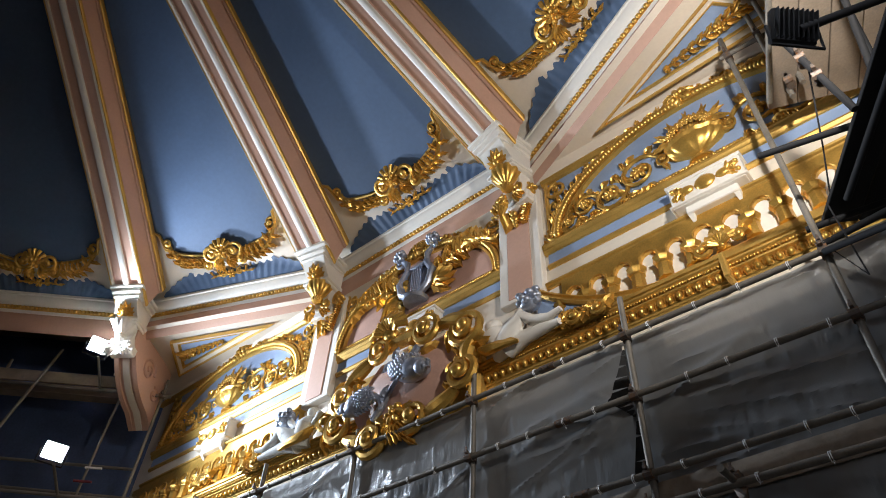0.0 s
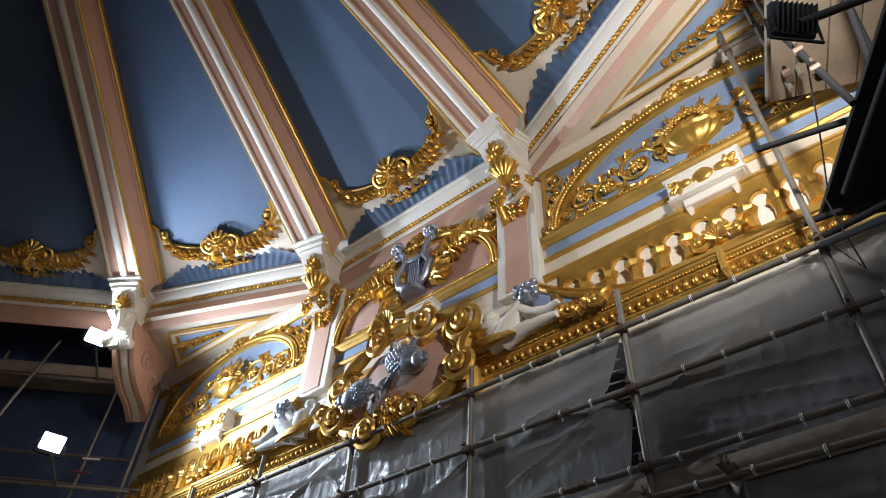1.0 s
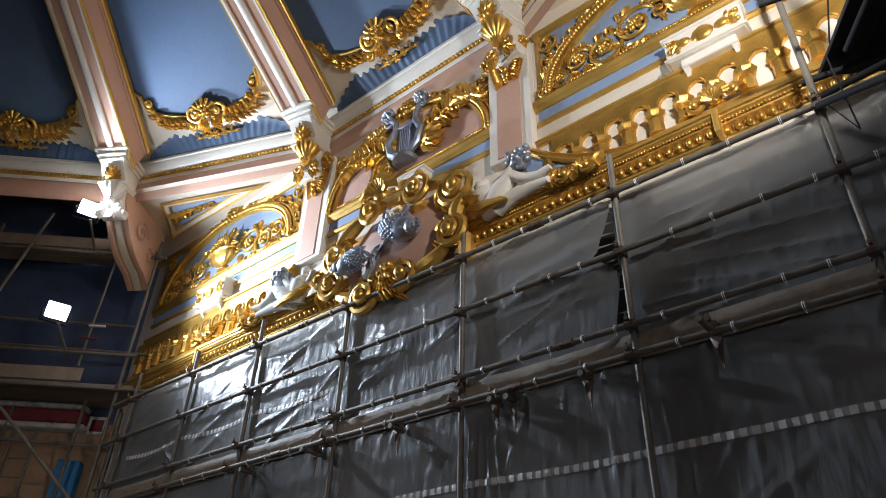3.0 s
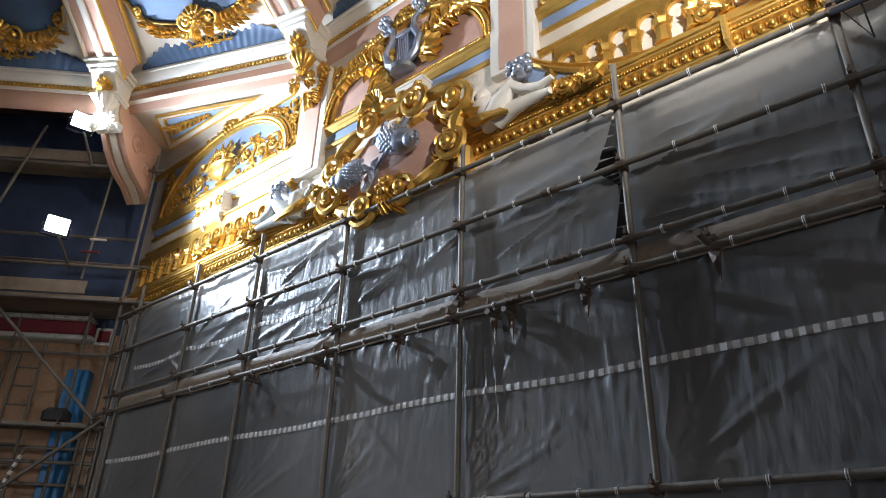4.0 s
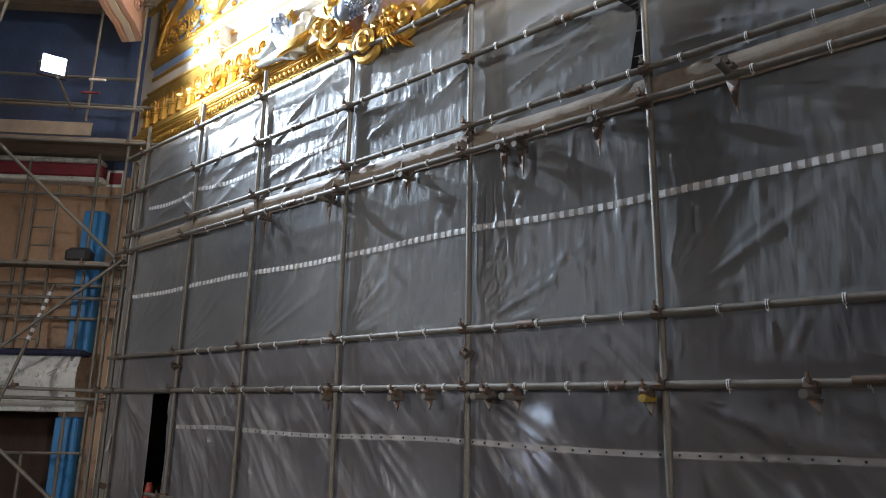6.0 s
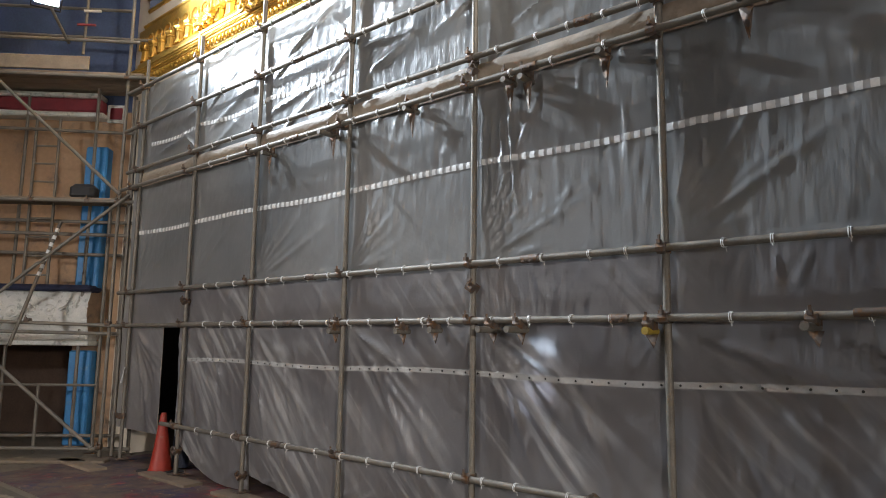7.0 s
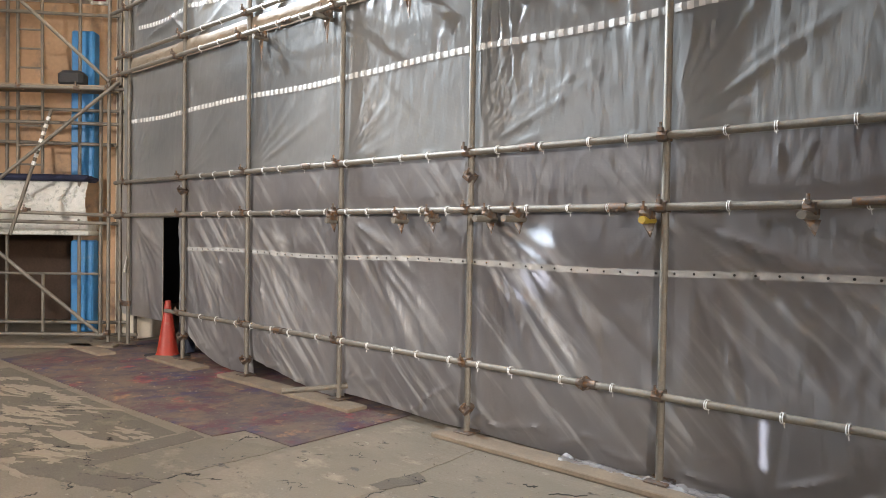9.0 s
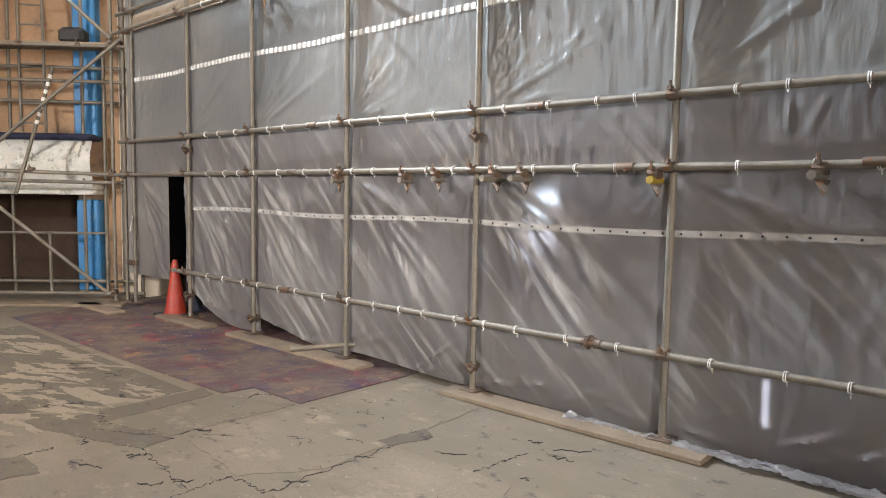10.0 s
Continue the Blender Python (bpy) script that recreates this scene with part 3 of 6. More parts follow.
# sheeting: hung behind the tubes, slack between the ledgers, creased from its fixings
BAYS = [b for b, _ in STANDARDS] + [2.8]
LIFTS = (0.0, 0.58, 1.73, 2.16, 3.62, 4.41, 4.96)
fr = random.Random(33)
FOLDS = []


def fold(x, z, ang, length, width, amp):
    FOLDS.append((x, z, math.cos(ang), math.sin(ang), length, width, amp))


for i in range(len(BAYS) - 1):
    x0, x1 = BAYS[i], BAYS[i + 1]
    w = x1 - x0
    # lower lift: fans that run down from the upper fixings
    for k in range(20):
        fold(x0 + 0.03 + 0.05 * k * fr.random(), 1.70 - 0.035 * k * fr.random(), -radians(24 + 2.9 * k + fr.uniform(-4, 4)), fr.uniform(0.7, 1.6), fr.uniform(0.022, 0.036), fr.uniform(0.008, 0.02))
    for k in range(3):
        fold(x1 - 0.04, 1.70, math.pi + radians(40 + 16 * k), fr.uniform(0.3, 0.7), 0.025, fr.uniform(0.008, 0.018))
    for k in range(7):
        fold(x0 + w * fr.random(), 1.5 - 0.6 * fr.random(), -radians(fr.uniform(70, 105)), fr.uniform(0.2, 0.5), fr.uniform(0.008, 0.02), fr.uniform(0.004, 0.012))
    for k in range(5):
        fold(x0 + w * fr.random(), 2.14, -radians(fr.uniform(50, 120)), fr.uniform(0.2, 0.45), fr.uniform(0.01, 0.03), fr.uniform(0.006, 0.016))
    # hem
    for k in range(8):
        fold(x0 + w * fr.random(), 0.03 + 0.2 * fr.random(), radians(fr.uniform(-15, 35)), fr.uniform(0.15, 0.5), fr.uniform(0.01, 0.035), fr.uniform(0.008, 0.03))
    # tall lift: fine hanging pleats, gathers beside the uprights, drags to the foot
    for k in range(26):
        fold(x0 + w * fr.random(), 3.55 - 0.5 * fr.random(), -radians(fr.uniform(84, 96)), fr.uniform(0.3, 1.3), fr.uniform(0.006, 0.02), fr.uniform(0.003, 0.009))
    for k in range(5):
        fold(x0 + 0.04 + 0.05 * k, 3.5 - 0.1 * k, -radians(fr.uniform(80, 92)), fr.uniform(0.7, 1.3), fr.uniform(0.010, 0.02), fr.uniform(0.006, 0.016))
    for k in range(6):
        fold(x0 + 0.02, 2.18 + 0.03 * k, radians(20 + 10 * k + fr.uniform(-4, 4)), fr.uniform(0.5, 1.5), fr.uniform(0.012, 0.028), fr.uniform(0.008, 0.022))
    for k in range(4):
        fold(x0 + w * fr.random(), 2.2, radians(fr.uniform(-8, 20)), fr.uniform(0.2, 0.5), 0.02, fr.uniform(0.008, 0.02))
    for k in range(6):
        fold(x0 + w * fr.random(), 3.60, -radians(fr.uniform(60, 120)), fr.uniform(0.08, 0.25), 0.02, fr.uniform(0.01, 0.02))
    # upper lift: broad slack folds that sag between the uprights
    for k in range(5):
        fold(x0 + w * fr.uniform(-0.05, 0.2), 3.75 + 0.26 * k + fr.uniform(-0.06, 0.06), radians(fr.uniform(-14, 32)), fr.uniform(0.7, 1.4), fr.uniform(0.016, 0.045), fr.uniform(0.018, 0.05))
    for k in range(5):
        fold(x1 - 0.03, fr.choice((4.40, 4.90, 3.85)), math.pi + radians(fr.uniform(-50, 40)), fr.uniform(0.3, 0.8), fr.uniform(0.012, 0.03), fr.uniform(0.012, 0.035))
    for k in range(10):
        fold(x0 + w * fr.random(), 3.9 + 0.9 * fr.random(), radians(fr.uniform(-40, 80)), fr.uniform(0.1, 0.35), fr.uniform(0.008, 0.02), fr.uniform(0.004, 0.014))
# the drag at the tear and the deep gather beside one upright
for k in range(7):
    fold(-1.90, 4.42, math.pi + radians(-38 + 13 * k), fr.uniform(0.35, 0.7), 0.022, 0.03)
for k in range(4):
    fold(-3.22 + 0.07 * k, 3.5, -radians(91 - 2 * k), 1.2, 0.018, 0.032)
# long drags that run from the slit across both bays
for k in range(3):
    fold(-1.74, 4.34 - 0.10 * k, -radians(6 + 4 * k), 2.7 - 0.4 * k, 0.026, 0.05 - 0.012 * k)
    fold(-1.88, 4.34 - 0.06 * k, math.pi - radians(8 - 9 * k), 1.5 - 0.2 * k, 0.022, 0.045 - 0.01 * k)
FOLDS = np.array(FOLDS)
hashed = {}


def lift_of(z):
    lo = max([q for q in LIFTS if q <= z + 1e-6])
    return lo, min([q for q in LIFTS + (6.0,) if q > z + 1e-6])


def sheet_y(x, z):
    key = (round(x, 4), round(z, 4))
    if key in hashed:
        return hashed[key]
    lo, hi = lift_of(z)
    q = min(1.0, (z - lo) / max(0.05, hi - lo))
    d = min(abs(x - b) for b in BAYS)
    y = SY + 0.042 + math.sin(math.pi * q) * (0.013 if hi - lo > 0.6 else 0.008) * (0.3 + 0.7 * min(1.0, d / 0.5))
    dx, dz = x - FOLDS[:, 0], z - FOLDS[:, 1]
    t = (dx * FOLDS[:, 2] + dz * FOLDS[:, 3]) / FOLDS[:, 4]
    near = (t > 0) & (t < 1)
    F, t, dx, dz = FOLDS[near], t[near], dx[near], dz[near]
    c = np.abs(-dx * F[:, 3] + dz * F[:, 2]) / (F[:, 5] * (0.5 + 1.3 * t))
    y -= float(np.sum(F[:, 6] * np.exp(-c ** 1.5) * np.minimum(1, t * 4) ** 2 * (1 - t) ** 0.7))
    y += 0.010 * noise.noise((x * 1.3, z * 0.8, 1.0)) + 0.006 * noise.noise((x * 4.0, z * 2.2, 3.0)) + 0.004 * noise.noise((x * 11.0, z * 5.0, 5.0)) + 0.0025 * noise.noise((x * 26.0, z * 9.0, 8.0))
    if z < 0.5:
        y += 0.16 * (0.5 - z) ** 1.5 * (1 + noise.noise((x * 1.1, 0.0, 9.0)))
    hashed[key] = y
    return y


def sheet_piece(x0, x1, z0, z1, hole=None, foot=None):
    step = 0.02
    nx, nz = int((x1 - x0) / step) + 1, int((z1 - z0) / step) + 1
    s = Shape()
    vs, fs = [], []
    for i in range(nx + 1):
        x = x0 + (x1 - x0) * i / nx
        f = foot(x) if foot else z0
        for j in range(nz + 1):
            z = f + (z1 - f) * j / nz
            slit = hole(z) if hole else None
            q = x if not slit or not slit[0] < x < slit[1] else (slit[0] if x < sum(slit) / 2 else slit[1])
            vs.append((q, sheet_y(q, z), z))
    for i in range(nx):
        x = x0 + (x1 - x0) * i / nx
        for j in range(nz):
            a = i * (nz + 1) + j
            slit = hole(vs[a][2] + 0.5 * (z1 - z0) / nz) if hole else None
            if slit and x < sum(slit) / 2 <= x + (x1 - x0) / nx:
                continue
            fs.append((a, a + nz + 1, a + nz + 2, a + 1))
    return s.add(vs, fs)


def hem(x):
    """The hem rides up at the first uprights and sags to the floor further on."""
    for a, b, up in ((-7.8, -6.29, 0.42), (-6.29, -4.80, 0.17), (-4.80, -3.30, 0.06)):
        if a <= x < b:
            return 0.03 + up * max(0.0, 1 - 1.25 * (x - a) / (b - a)) ** (2.4 if a < -7 else 1.4)
    return 0.02


def tear(z):
    """The slit beside one upright: its two edges at the height z."""
    if 4.30 < z < 4.94:
        w = 0.19 * ((z - 4.30) / 0.18 if z < 4.48 else (4.94 - z) / 0.46)
        return -1.83 - w, -1.83
    if 3.86 < z < 4.27:
        return -1.83 - 0.085 * (4.27 - z) / 0.41, -1.80
    return None


solid("polythene_sheet", sheet_piece(-9.3, 1.55, 2.14, 4.98, tear), SHEET, "milky reinforced polythene sheeting tied to the upper scaffold", "sheeting", "sheeting")
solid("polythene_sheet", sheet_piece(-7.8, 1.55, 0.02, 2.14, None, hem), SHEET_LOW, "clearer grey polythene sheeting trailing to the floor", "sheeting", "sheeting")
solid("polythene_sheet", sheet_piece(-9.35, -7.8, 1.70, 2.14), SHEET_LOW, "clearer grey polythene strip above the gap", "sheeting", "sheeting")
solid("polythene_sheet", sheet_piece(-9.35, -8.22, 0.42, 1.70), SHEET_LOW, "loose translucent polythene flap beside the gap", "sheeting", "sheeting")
solid("navy_cloth_roll", Shape().tube([(-8.12, 4.42, 0.02), (-8.14, 4.45, 0.9), (-8.10, 4.44, 1.75)], [0.10, 0.09, 0.08], 12), material("navy_tarpaulin", (0.03, 0.04, 0.075), 0.6, 0, 0.3, 4, 30, 0.5, 0.02), "navy tarpaulin hanging in the gap", "tarpaulin")
for z, xa, xb, dashed in ((1.33, -7.7, 1.5, False), (2.95, -9.2, 1.5, True), (4.16, -8.9, -4.75, True)):
    hh = 0.024 if dashed else 0.021
    sag = lambda q: z - (0.05 * math.sin(math.pi * ((q + 9.05) / 1.45 % 1)) if z > 4 else 0.012 * math.sin(q * 2.1))
    x, rows = xa, []
    while x < xb:
        rows.append([(x, sheet_y(x, sag(x) + q) - 0.004, sag(x) + q) for q in (-hh, 0, hh)])
        x += 0.03
    t = solid("eyelet_band", Shape().loft(rows), BAND, "white reinforced eyelet band across the sheeting", "eyelet band", "eyelet bands")
    e = Shape()
    if dashed:
        x = xa + 0.02
        while x < xb - 0.1:
            w = 0.042 + 0.012 * noise.noise((x * 3, z, 0))
            e.loft([[(x + a, sheet_y(x + a, sag(x + a) + q) - 0.010 + 0.004 * abs(q) / hh, sag(x + a) + q) for q in (-hh * 1.05, 0, hh * 1.05)] for a in (0, w * 0.5, w)])
            x += 0.075
    else:
        for i in range(75):
            q = -7.6 + 0.12 * i
            e.ball((q, sheet_y(q, sag(q)) - 0.008, sag(q)), (0.008, 0.004, 0.008))
    tagged(part("eyelet", e, TAPE if dashed else DARK, t), kind="stuff")
# tan lap of the upper sheet between the two close ledgers
lap = thing("dusty_lap", "tan-brown lap of polythene between two ledgers", "sheeting", (0, 0, 0))
for xa, xb in zip(BAYS[:6], BAYS[1:7]):
    rows = []
    for i in range(int((xb - xa) / 0.04) + 1):
        x = min(xb, xa + 0.004 + 0.04 * i)
        rows.append([(x, sheet_y(x, 3.58 + 0.19 * q) - 0.012 - 0.02 * math.sin(math.pi * q) - 0.008 * noise.noise((x * 3, q * 2, 4.0)), 3.575 + 0.195 * q) for q in (0, 0.15, 0.35, 0.55, 0.75, 0.9, 1)])
    part("lap_length", Shape().loft(rows), LAP, lap)

# black backing added to stand for the darkness behind the slit
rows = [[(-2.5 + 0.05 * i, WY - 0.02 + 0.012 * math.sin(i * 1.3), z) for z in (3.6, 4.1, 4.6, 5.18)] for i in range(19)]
solid("slit_shade", Shape().loft(rows), RUBBER_AND_SHADE, "added black sheet standing for the dark behind the slit", "drape")

# crumpled hem of the sheeting lying along the floor
rows = []
for i in range(190):
    x = -2.45 + i * 0.021
    row = []
    for j in range(13):
        q = j / 12
        swell = 0.5 + 0.5 * noise.noise((x * 1.7, 0.0, 2.0))
        y = 4.05 + 0.14 * q + 0.04 * noise.noise((x * 6, q * 3, 1.0)) - 0.05 * swell
        z = 0.012 + (0.015 + 0.06 * swell) * math.sin(math.pi * min(1, 0.15 + q * 0.85)) * (0.7 + 0.6 * abs(noise.noise((x * 9, q * 5, 7.0)))) + 0.03 * abs(noise.noise((x * 22, q * 9, 3.0)))
        row.append((x, y, max(0.006, z)))
    rows.append(row)
solid("crumpled_hem", Shape().loft(rows), SHEET_LOW, "crumpled polythene hem lying along the floor", "sheeting")

# proscenium ornament ---------------------------------------------------------
rnd = random.Random(7)


def mx(sx, x):
    """A place given for the right half, mirrored for the left."""
    return AX + sx * (x - AX)


def flat(pts, y, thick=0.02):
    """A thin plate with the outline pts (x, z), its face at y."""
    n = len(pts)
    vs = [(x, y, z) for x, z in pts] + [(x, y + thick, z) for x, z in pts]
    return Shape().add(vs, [tuple(range(n)), tuple(range(2 * n - 1, n - 1, -1))] + [(i, n + i, n + (i + 1) % n, (i + 1) % n) for i in range(n)])


def bar(x0, x1, prof, y=WY):
    """A straight moulding along the wall: prof of (out, z)."""
    return Shape().moulding([(x0, y, 0), (x1, y, 0)], prof)


def rope(path, r, step):
    s = Shape().tube(path, r * 0.72, 8)
    return s.beads(path, r, step, (1.0, 1.0, 1.0))


def arabesque(x, z, sc, hand, y, seed, parent):
    """A running scroll of stems and volutes, with its leaves and flowers."""
    g = random.Random(seed)
    px, pz, up = x, z, 1
    r = 0.23 * sc
    stem, loose = Shape(), []
    for i in range(5):
        cx, cz = px + hand * r * 1.05, pz + up * r * 0.18
        stem.scroll((cx, y, cz), r, 1.5, math.pi * (1 if hand > 0 else 0), -hand * up, 0.026 * sc ** 0.5, 0.05)
        loose.append(("flower", Shape().rosette((cx, y - 0.02, cz), r * 0.42, 6, 0.055)))
        for k in range(11):
            a = 2 * math.pi * (k + g.random()) / 11
            loose.append(("leaf", Shape().leaf((cx + r * math.cos(a), y, cz + r * math.sin(a)), a + hand * 0.8, r * 0.66, r * 0.36, 0.05, 0.3 * g.choice((-1, 1)))))
        px += hand * r * 1.75
        pz += -up * r * 0.12 - 0.035 * sc * i
        up, r = -up, r * 0.80
    ob = part("arabesque", stem, GOLD, parent)
    for nm, sh in loose:
        part(nm, sh, GOLD, ob)


def urn(s, x, z, k, y):
    """A half-round vase heaped with fruit and flowers."""
    sub = Shape(Matrix.Translation((x, y, z)) @ Matrix.Diagonal((k * 0.82, k * 0.42, k, 1)))
    sub.lathe([(0.15, 0), (0.15, 0.03), (0.07, 0.06), (0.06, 0.09), (0.14, 0.11), (0.30, 0.17), (0.38, 0.25), (0.39, 0.29), (0.35, 0.31), (0.41, 0.34), (0.41, 0.36), (0.3, 0.37)], (0, 0, 0), 48, 14, 0.10)
    g = random.Random(5)
    for i in range(60):
        a, q = g.uniform(-1, 1), g.random()
        sub.ball((a * 0.38 * (1 - 0.4 * q), -0.42 * (1 - q) * (1 - a * a * 0.6), 0.37 + 0.27 * q * (1 - abs(a) * 0.5)), (g.uniform(0.025, 0.055),) * 3)
    for i in range(12):
        a = math.pi * (0.03 + 0.94 * i / 11)
        sub.rosette((0.27 * math.cos(a), -0.30, 0.40 + 0.16 * math.sin(a)), g.uniform(0.05, 0.08), 6, 0.08)
        sub.leaf((0.2 * math.cos(a), -0.2, 0.42), a, 0.36, 0.12, 0.08, 0.3 * (1 if i % 2 else -1))
    for h in (-1, 1):
        sub.scroll((h * 0.48, -0.05, 0.30), 0.10, 1.4, math.pi if h > 0 else 0, h, 0.022, 0.04)
    s.v += sub.v
    k0 = len(s.v) - len(sub.v)
    s.f += [tuple(k0 + i for i in f) for f in sub.f]
    return s


LEDGE_TOP = [(0, 6.70), (0.035, 6.70), (0.04, 6.72), (0.06, 6.74), (0.062, 6.76), (0.08, 6.78), (0.08, 6.81), (0.05, 6.82), (0.0, 6.83)]
LEDGE_LOW = [(0, 6.50), (0.02, 6.50), (0.035, 6.53), (0.025, 6.56), (0, 6.57)]


def lunette(cx, x0, x1, a, b, field, label, seed, with_urn):
    """A framed half-round panel over its ledge, with spandrels."""
    t = thing("lunette_panel", label, "wall panel", (0, 0, 0), "lunette panels")
    zb, zt = 6.84, 7.84
    part("spandrel_ground", flat([(x0, zb), (x1, zb), (x1, zt), (x0, zt)], WY - 0.012, 0.012), BLUE_PANEL if with_urn else CREAM, t)
    arcpts = arc(cx, zb, a, b, 0.0, math.pi, 36, WY - 0.035)
    part("field", flat([(p[0], p[2]) for p in arcpts], WY - 0.03, 0.018), field, t)
    lim = [p for p in arcpts if x0 - 0.02 < p[0] < x1 + 0.02]
    band = Shape().loft([[(cx + (p[0] - cx) * q, WY - h, zb + (p[2] - zb) * q) for q, h in ((0.93, 0.03), (0.935, 0.075), (0.955, 0.085), (0.97, 0.06), (1.03, 0.06), (1.045, 0.09), (1.06, 0.07), (1.062, 0.02))] for p in lim])
    part("arch_moulding", band, GOLD, t)
    part("rope_bead", rope([(p[0], WY - 0.085, p[2]) for p in lim], 0.040, 0.040), GOLD, t)
    part("foot_bead", rope([(x0 + 0.05, WY - 0.05, zb + 0.025), (x1 - 0.05, WY - 0.05, zb + 0.025)], 0.02, 0.034), GOLD, t)
    part("ledge", bar(x0 - 0.06, x1 + 0.06, LEDGE_TOP), GOLD_LINE, t)
    part("blue_strip", bar(x0 - 0.03, x1 + 0.03, [(0, 6.565), (0.015, 6.57), (0.015, 6.70), (0, 6.705)]), BLUE_PANEL, t)
    part("lower_bead", bar(x0 - 0.04, x1 + 0.04, LEDGE_LOW), GOLD_LINE, t)
    for xa, xb in ((x0, x0 + 0.045), (x1 - 0.045, x1)):
        part("side_bead", Shape().box((xa, WY - 0.04, zb), (xb, WY, zt), 0.008), GOLD_LINE, t)
    # leaves and husks that follow the arch outside, a flower at its crown
    s = Shape()
    g = random.Random(seed)
    n = 40
    for i in range(1, n):
        q = math.pi * i / n
        x, z = cx + (a + 0.12) * math.cos(q), zb + (b + 0.10) * math.sin(q)
        if not x0 + 0.06 < x < x1 - 0.06:
            continue
        hand = 1 if q < math.pi / 2 else -1
        s.leaf((x, WY - 0.02, z), q + hand * (1.2 + g.uniform(-0.5, 0.5)), 0.12, 0.075, 0.05, 0.35 * g.choice((-1, 1)))
        s.ball((x + g.uniform(-0.04, 0.04), WY - 0.05, z + g.uniform(-0.03, 0.03)), g.uniform(0.022, 0.042))
    for e, h in ((x0 + 0.17, 1), (x1 - 0.17, -1)):
        s.scroll((e, WY - 0.01, zt - 0.22), 0.13, 1.5, math.pi / 2, h, 0.024, 0.05)
        s.scroll((e - h * 0.04, WY - 0.01, zt - 0.48), 0.09, 1.3, -math.pi / 2, -h, 0.02, 0.045)
        for k in range(7):
            s.leaf((e, WY - 0.01, zt - 0.15 - 0.09 * k), -math.pi / 2 + g.uniform(-0.9, 0.9), 0.15, 0.07, 0.05, 0.3)
    part("spandrel_foliage", s, GOLD, t)
    s = Shape().rosette((cx, WY - 0.06, zb + b + 0.05), 0.12, 7, 0.09)
    for k in range(9):
        s.leaf((cx, WY - 0.04, zb + b + 0.04), math.pi * k / 8, 0.22, 0.10, 0.08, 0.25 * (1 if k > 4 else -1))
        s.ball((cx + g.uniform(-0.14, 0.14), WY - 0.1, zb + b + g.uniform(-0.05, 0.13)), g.uniform(0.03, 0.05))
    part("crown_flower", s, GOLD, t)
    if with_urn:
        part("urn", urn(Shape(), cx, 6.88, 0.88, WY - 0.05), GOLD, t, "gilded vase heaped with flowers")
        for h in (-1, 1):
            arabesque(cx + h * 0.36, 7.10, 1.0, h, WY - 0.03, seed + h, t)
    return t


for sx in (1, -1):
    cx = mx(sx, -0.86)
    lo, hi = sorted((mx(sx, -2.60), mx(sx, 0.95)))
    lunette(cx, lo, hi, 1.60, 1.0, BLUE_PANEL, "sky blue half-round panel with gilded vase and scrolls", 11 + sx, True)
lunette(AX, AX - 1.34, AX + 1.34, 1.28, 0.98, ROSE, "rose half-round panel in a gilded rope frame", 31, False)

# lyre trophy on the middle panel
ly = thing("lyre_relief", "silver lyre with gilded laurel sprays on a rose panel", "relief", (-4.47, WY - 0.05, 7.02))
s = Shape()
for h in (-1, 1):
    s.tube([(h * 0.05, -0.05, 0.05), (h * 0.22, -0.06, 0.16), (h * 0.27, -0.07, 0.34), (h * 0.16, -0.07, 0.52), (h * 0.17, -0.07, 0.66), (h * 0.27, -0.07, 0.76)], [0.05, 0.055, 0.05, 0.04, 0.04, 0.03], 9)
    s.scroll((h * 0.30, -0.04, 0.74), 0.07, 1.3, 0, h, 0.024, 0.05)
s.box((-0.2, -0.09, 0.50), (0.2, -0.03, 0.55), 0.01).lathe([(0.02, 0), (0.16, 0.0), (0.17, 0.05), (0.08, 0.10), (0.05, 0.16)], (0, -0.03, -0.05), 14)
s.add([(-0.2, -0.02, 0.1), (0.2, -0.02, 0.1), (0.22, -0.02, 0.4), (0.12, -0.02, 0.56), (-0.12, -0.02, 0.56), (-0.22, -0.02, 0.4)], [(0, 1, 2, 3, 4, 5)])
part("frame", s, SILVER, ly)
for k in range(6):
    part("string", Shape().tube([(-0.075 + 0.03 * k, -0.07, 0.12), (-0.075 + 0.03 * k, -0.07, 0.52)], 0.006, 6), SILVER, ly)
for h in (-1, 1):
    part("rose", Shape().rosette((h * 0.28, -0.08, 0.82), 0.10, 7, 0.09).rosette((h * 0.26, -0.12, 0.82), 0.06, 5, 0.07), SILVER, ly)
    s = Shape()
    g = random.Random(3)
    p0 = [(h * 0.15 + h * 0.85 * q, 0, 0.12 + 0.34 * math.sin(q * 2.4)) for q in [i / 10 for i in range(11)]]
    spray = part("laurel_spray", s.tube(p0, 0.016, 6), GOLD, ly)
    for i in range(1, 11):
        for d in (-1, 1):
            part("leaf", Shape().leaf(p0[i], (0.5 if h > 0 else math.pi - 0.5) + d * 0.85 + g.uniform(-0.3, 0.3), 0.30, 0.14, 0.08, 0.2 * d), GOLD, spray)
    for i in range(5):
        part("leaf", Shape().leaf((h * 0.25, -0.02, 0.1), (0.2 if h > 0 else math.pi - 0.2) - h * 0.35 * i + 0.3, 0.36, 0.15, 0.09, 0.3), GOLD, spray)
        part("berry", Shape().ball((h * (0.35 + 0.12 * i), -0.06, 0.34 + g.uniform(-0.05, 0.1)), 0.035), GOLD, spray)


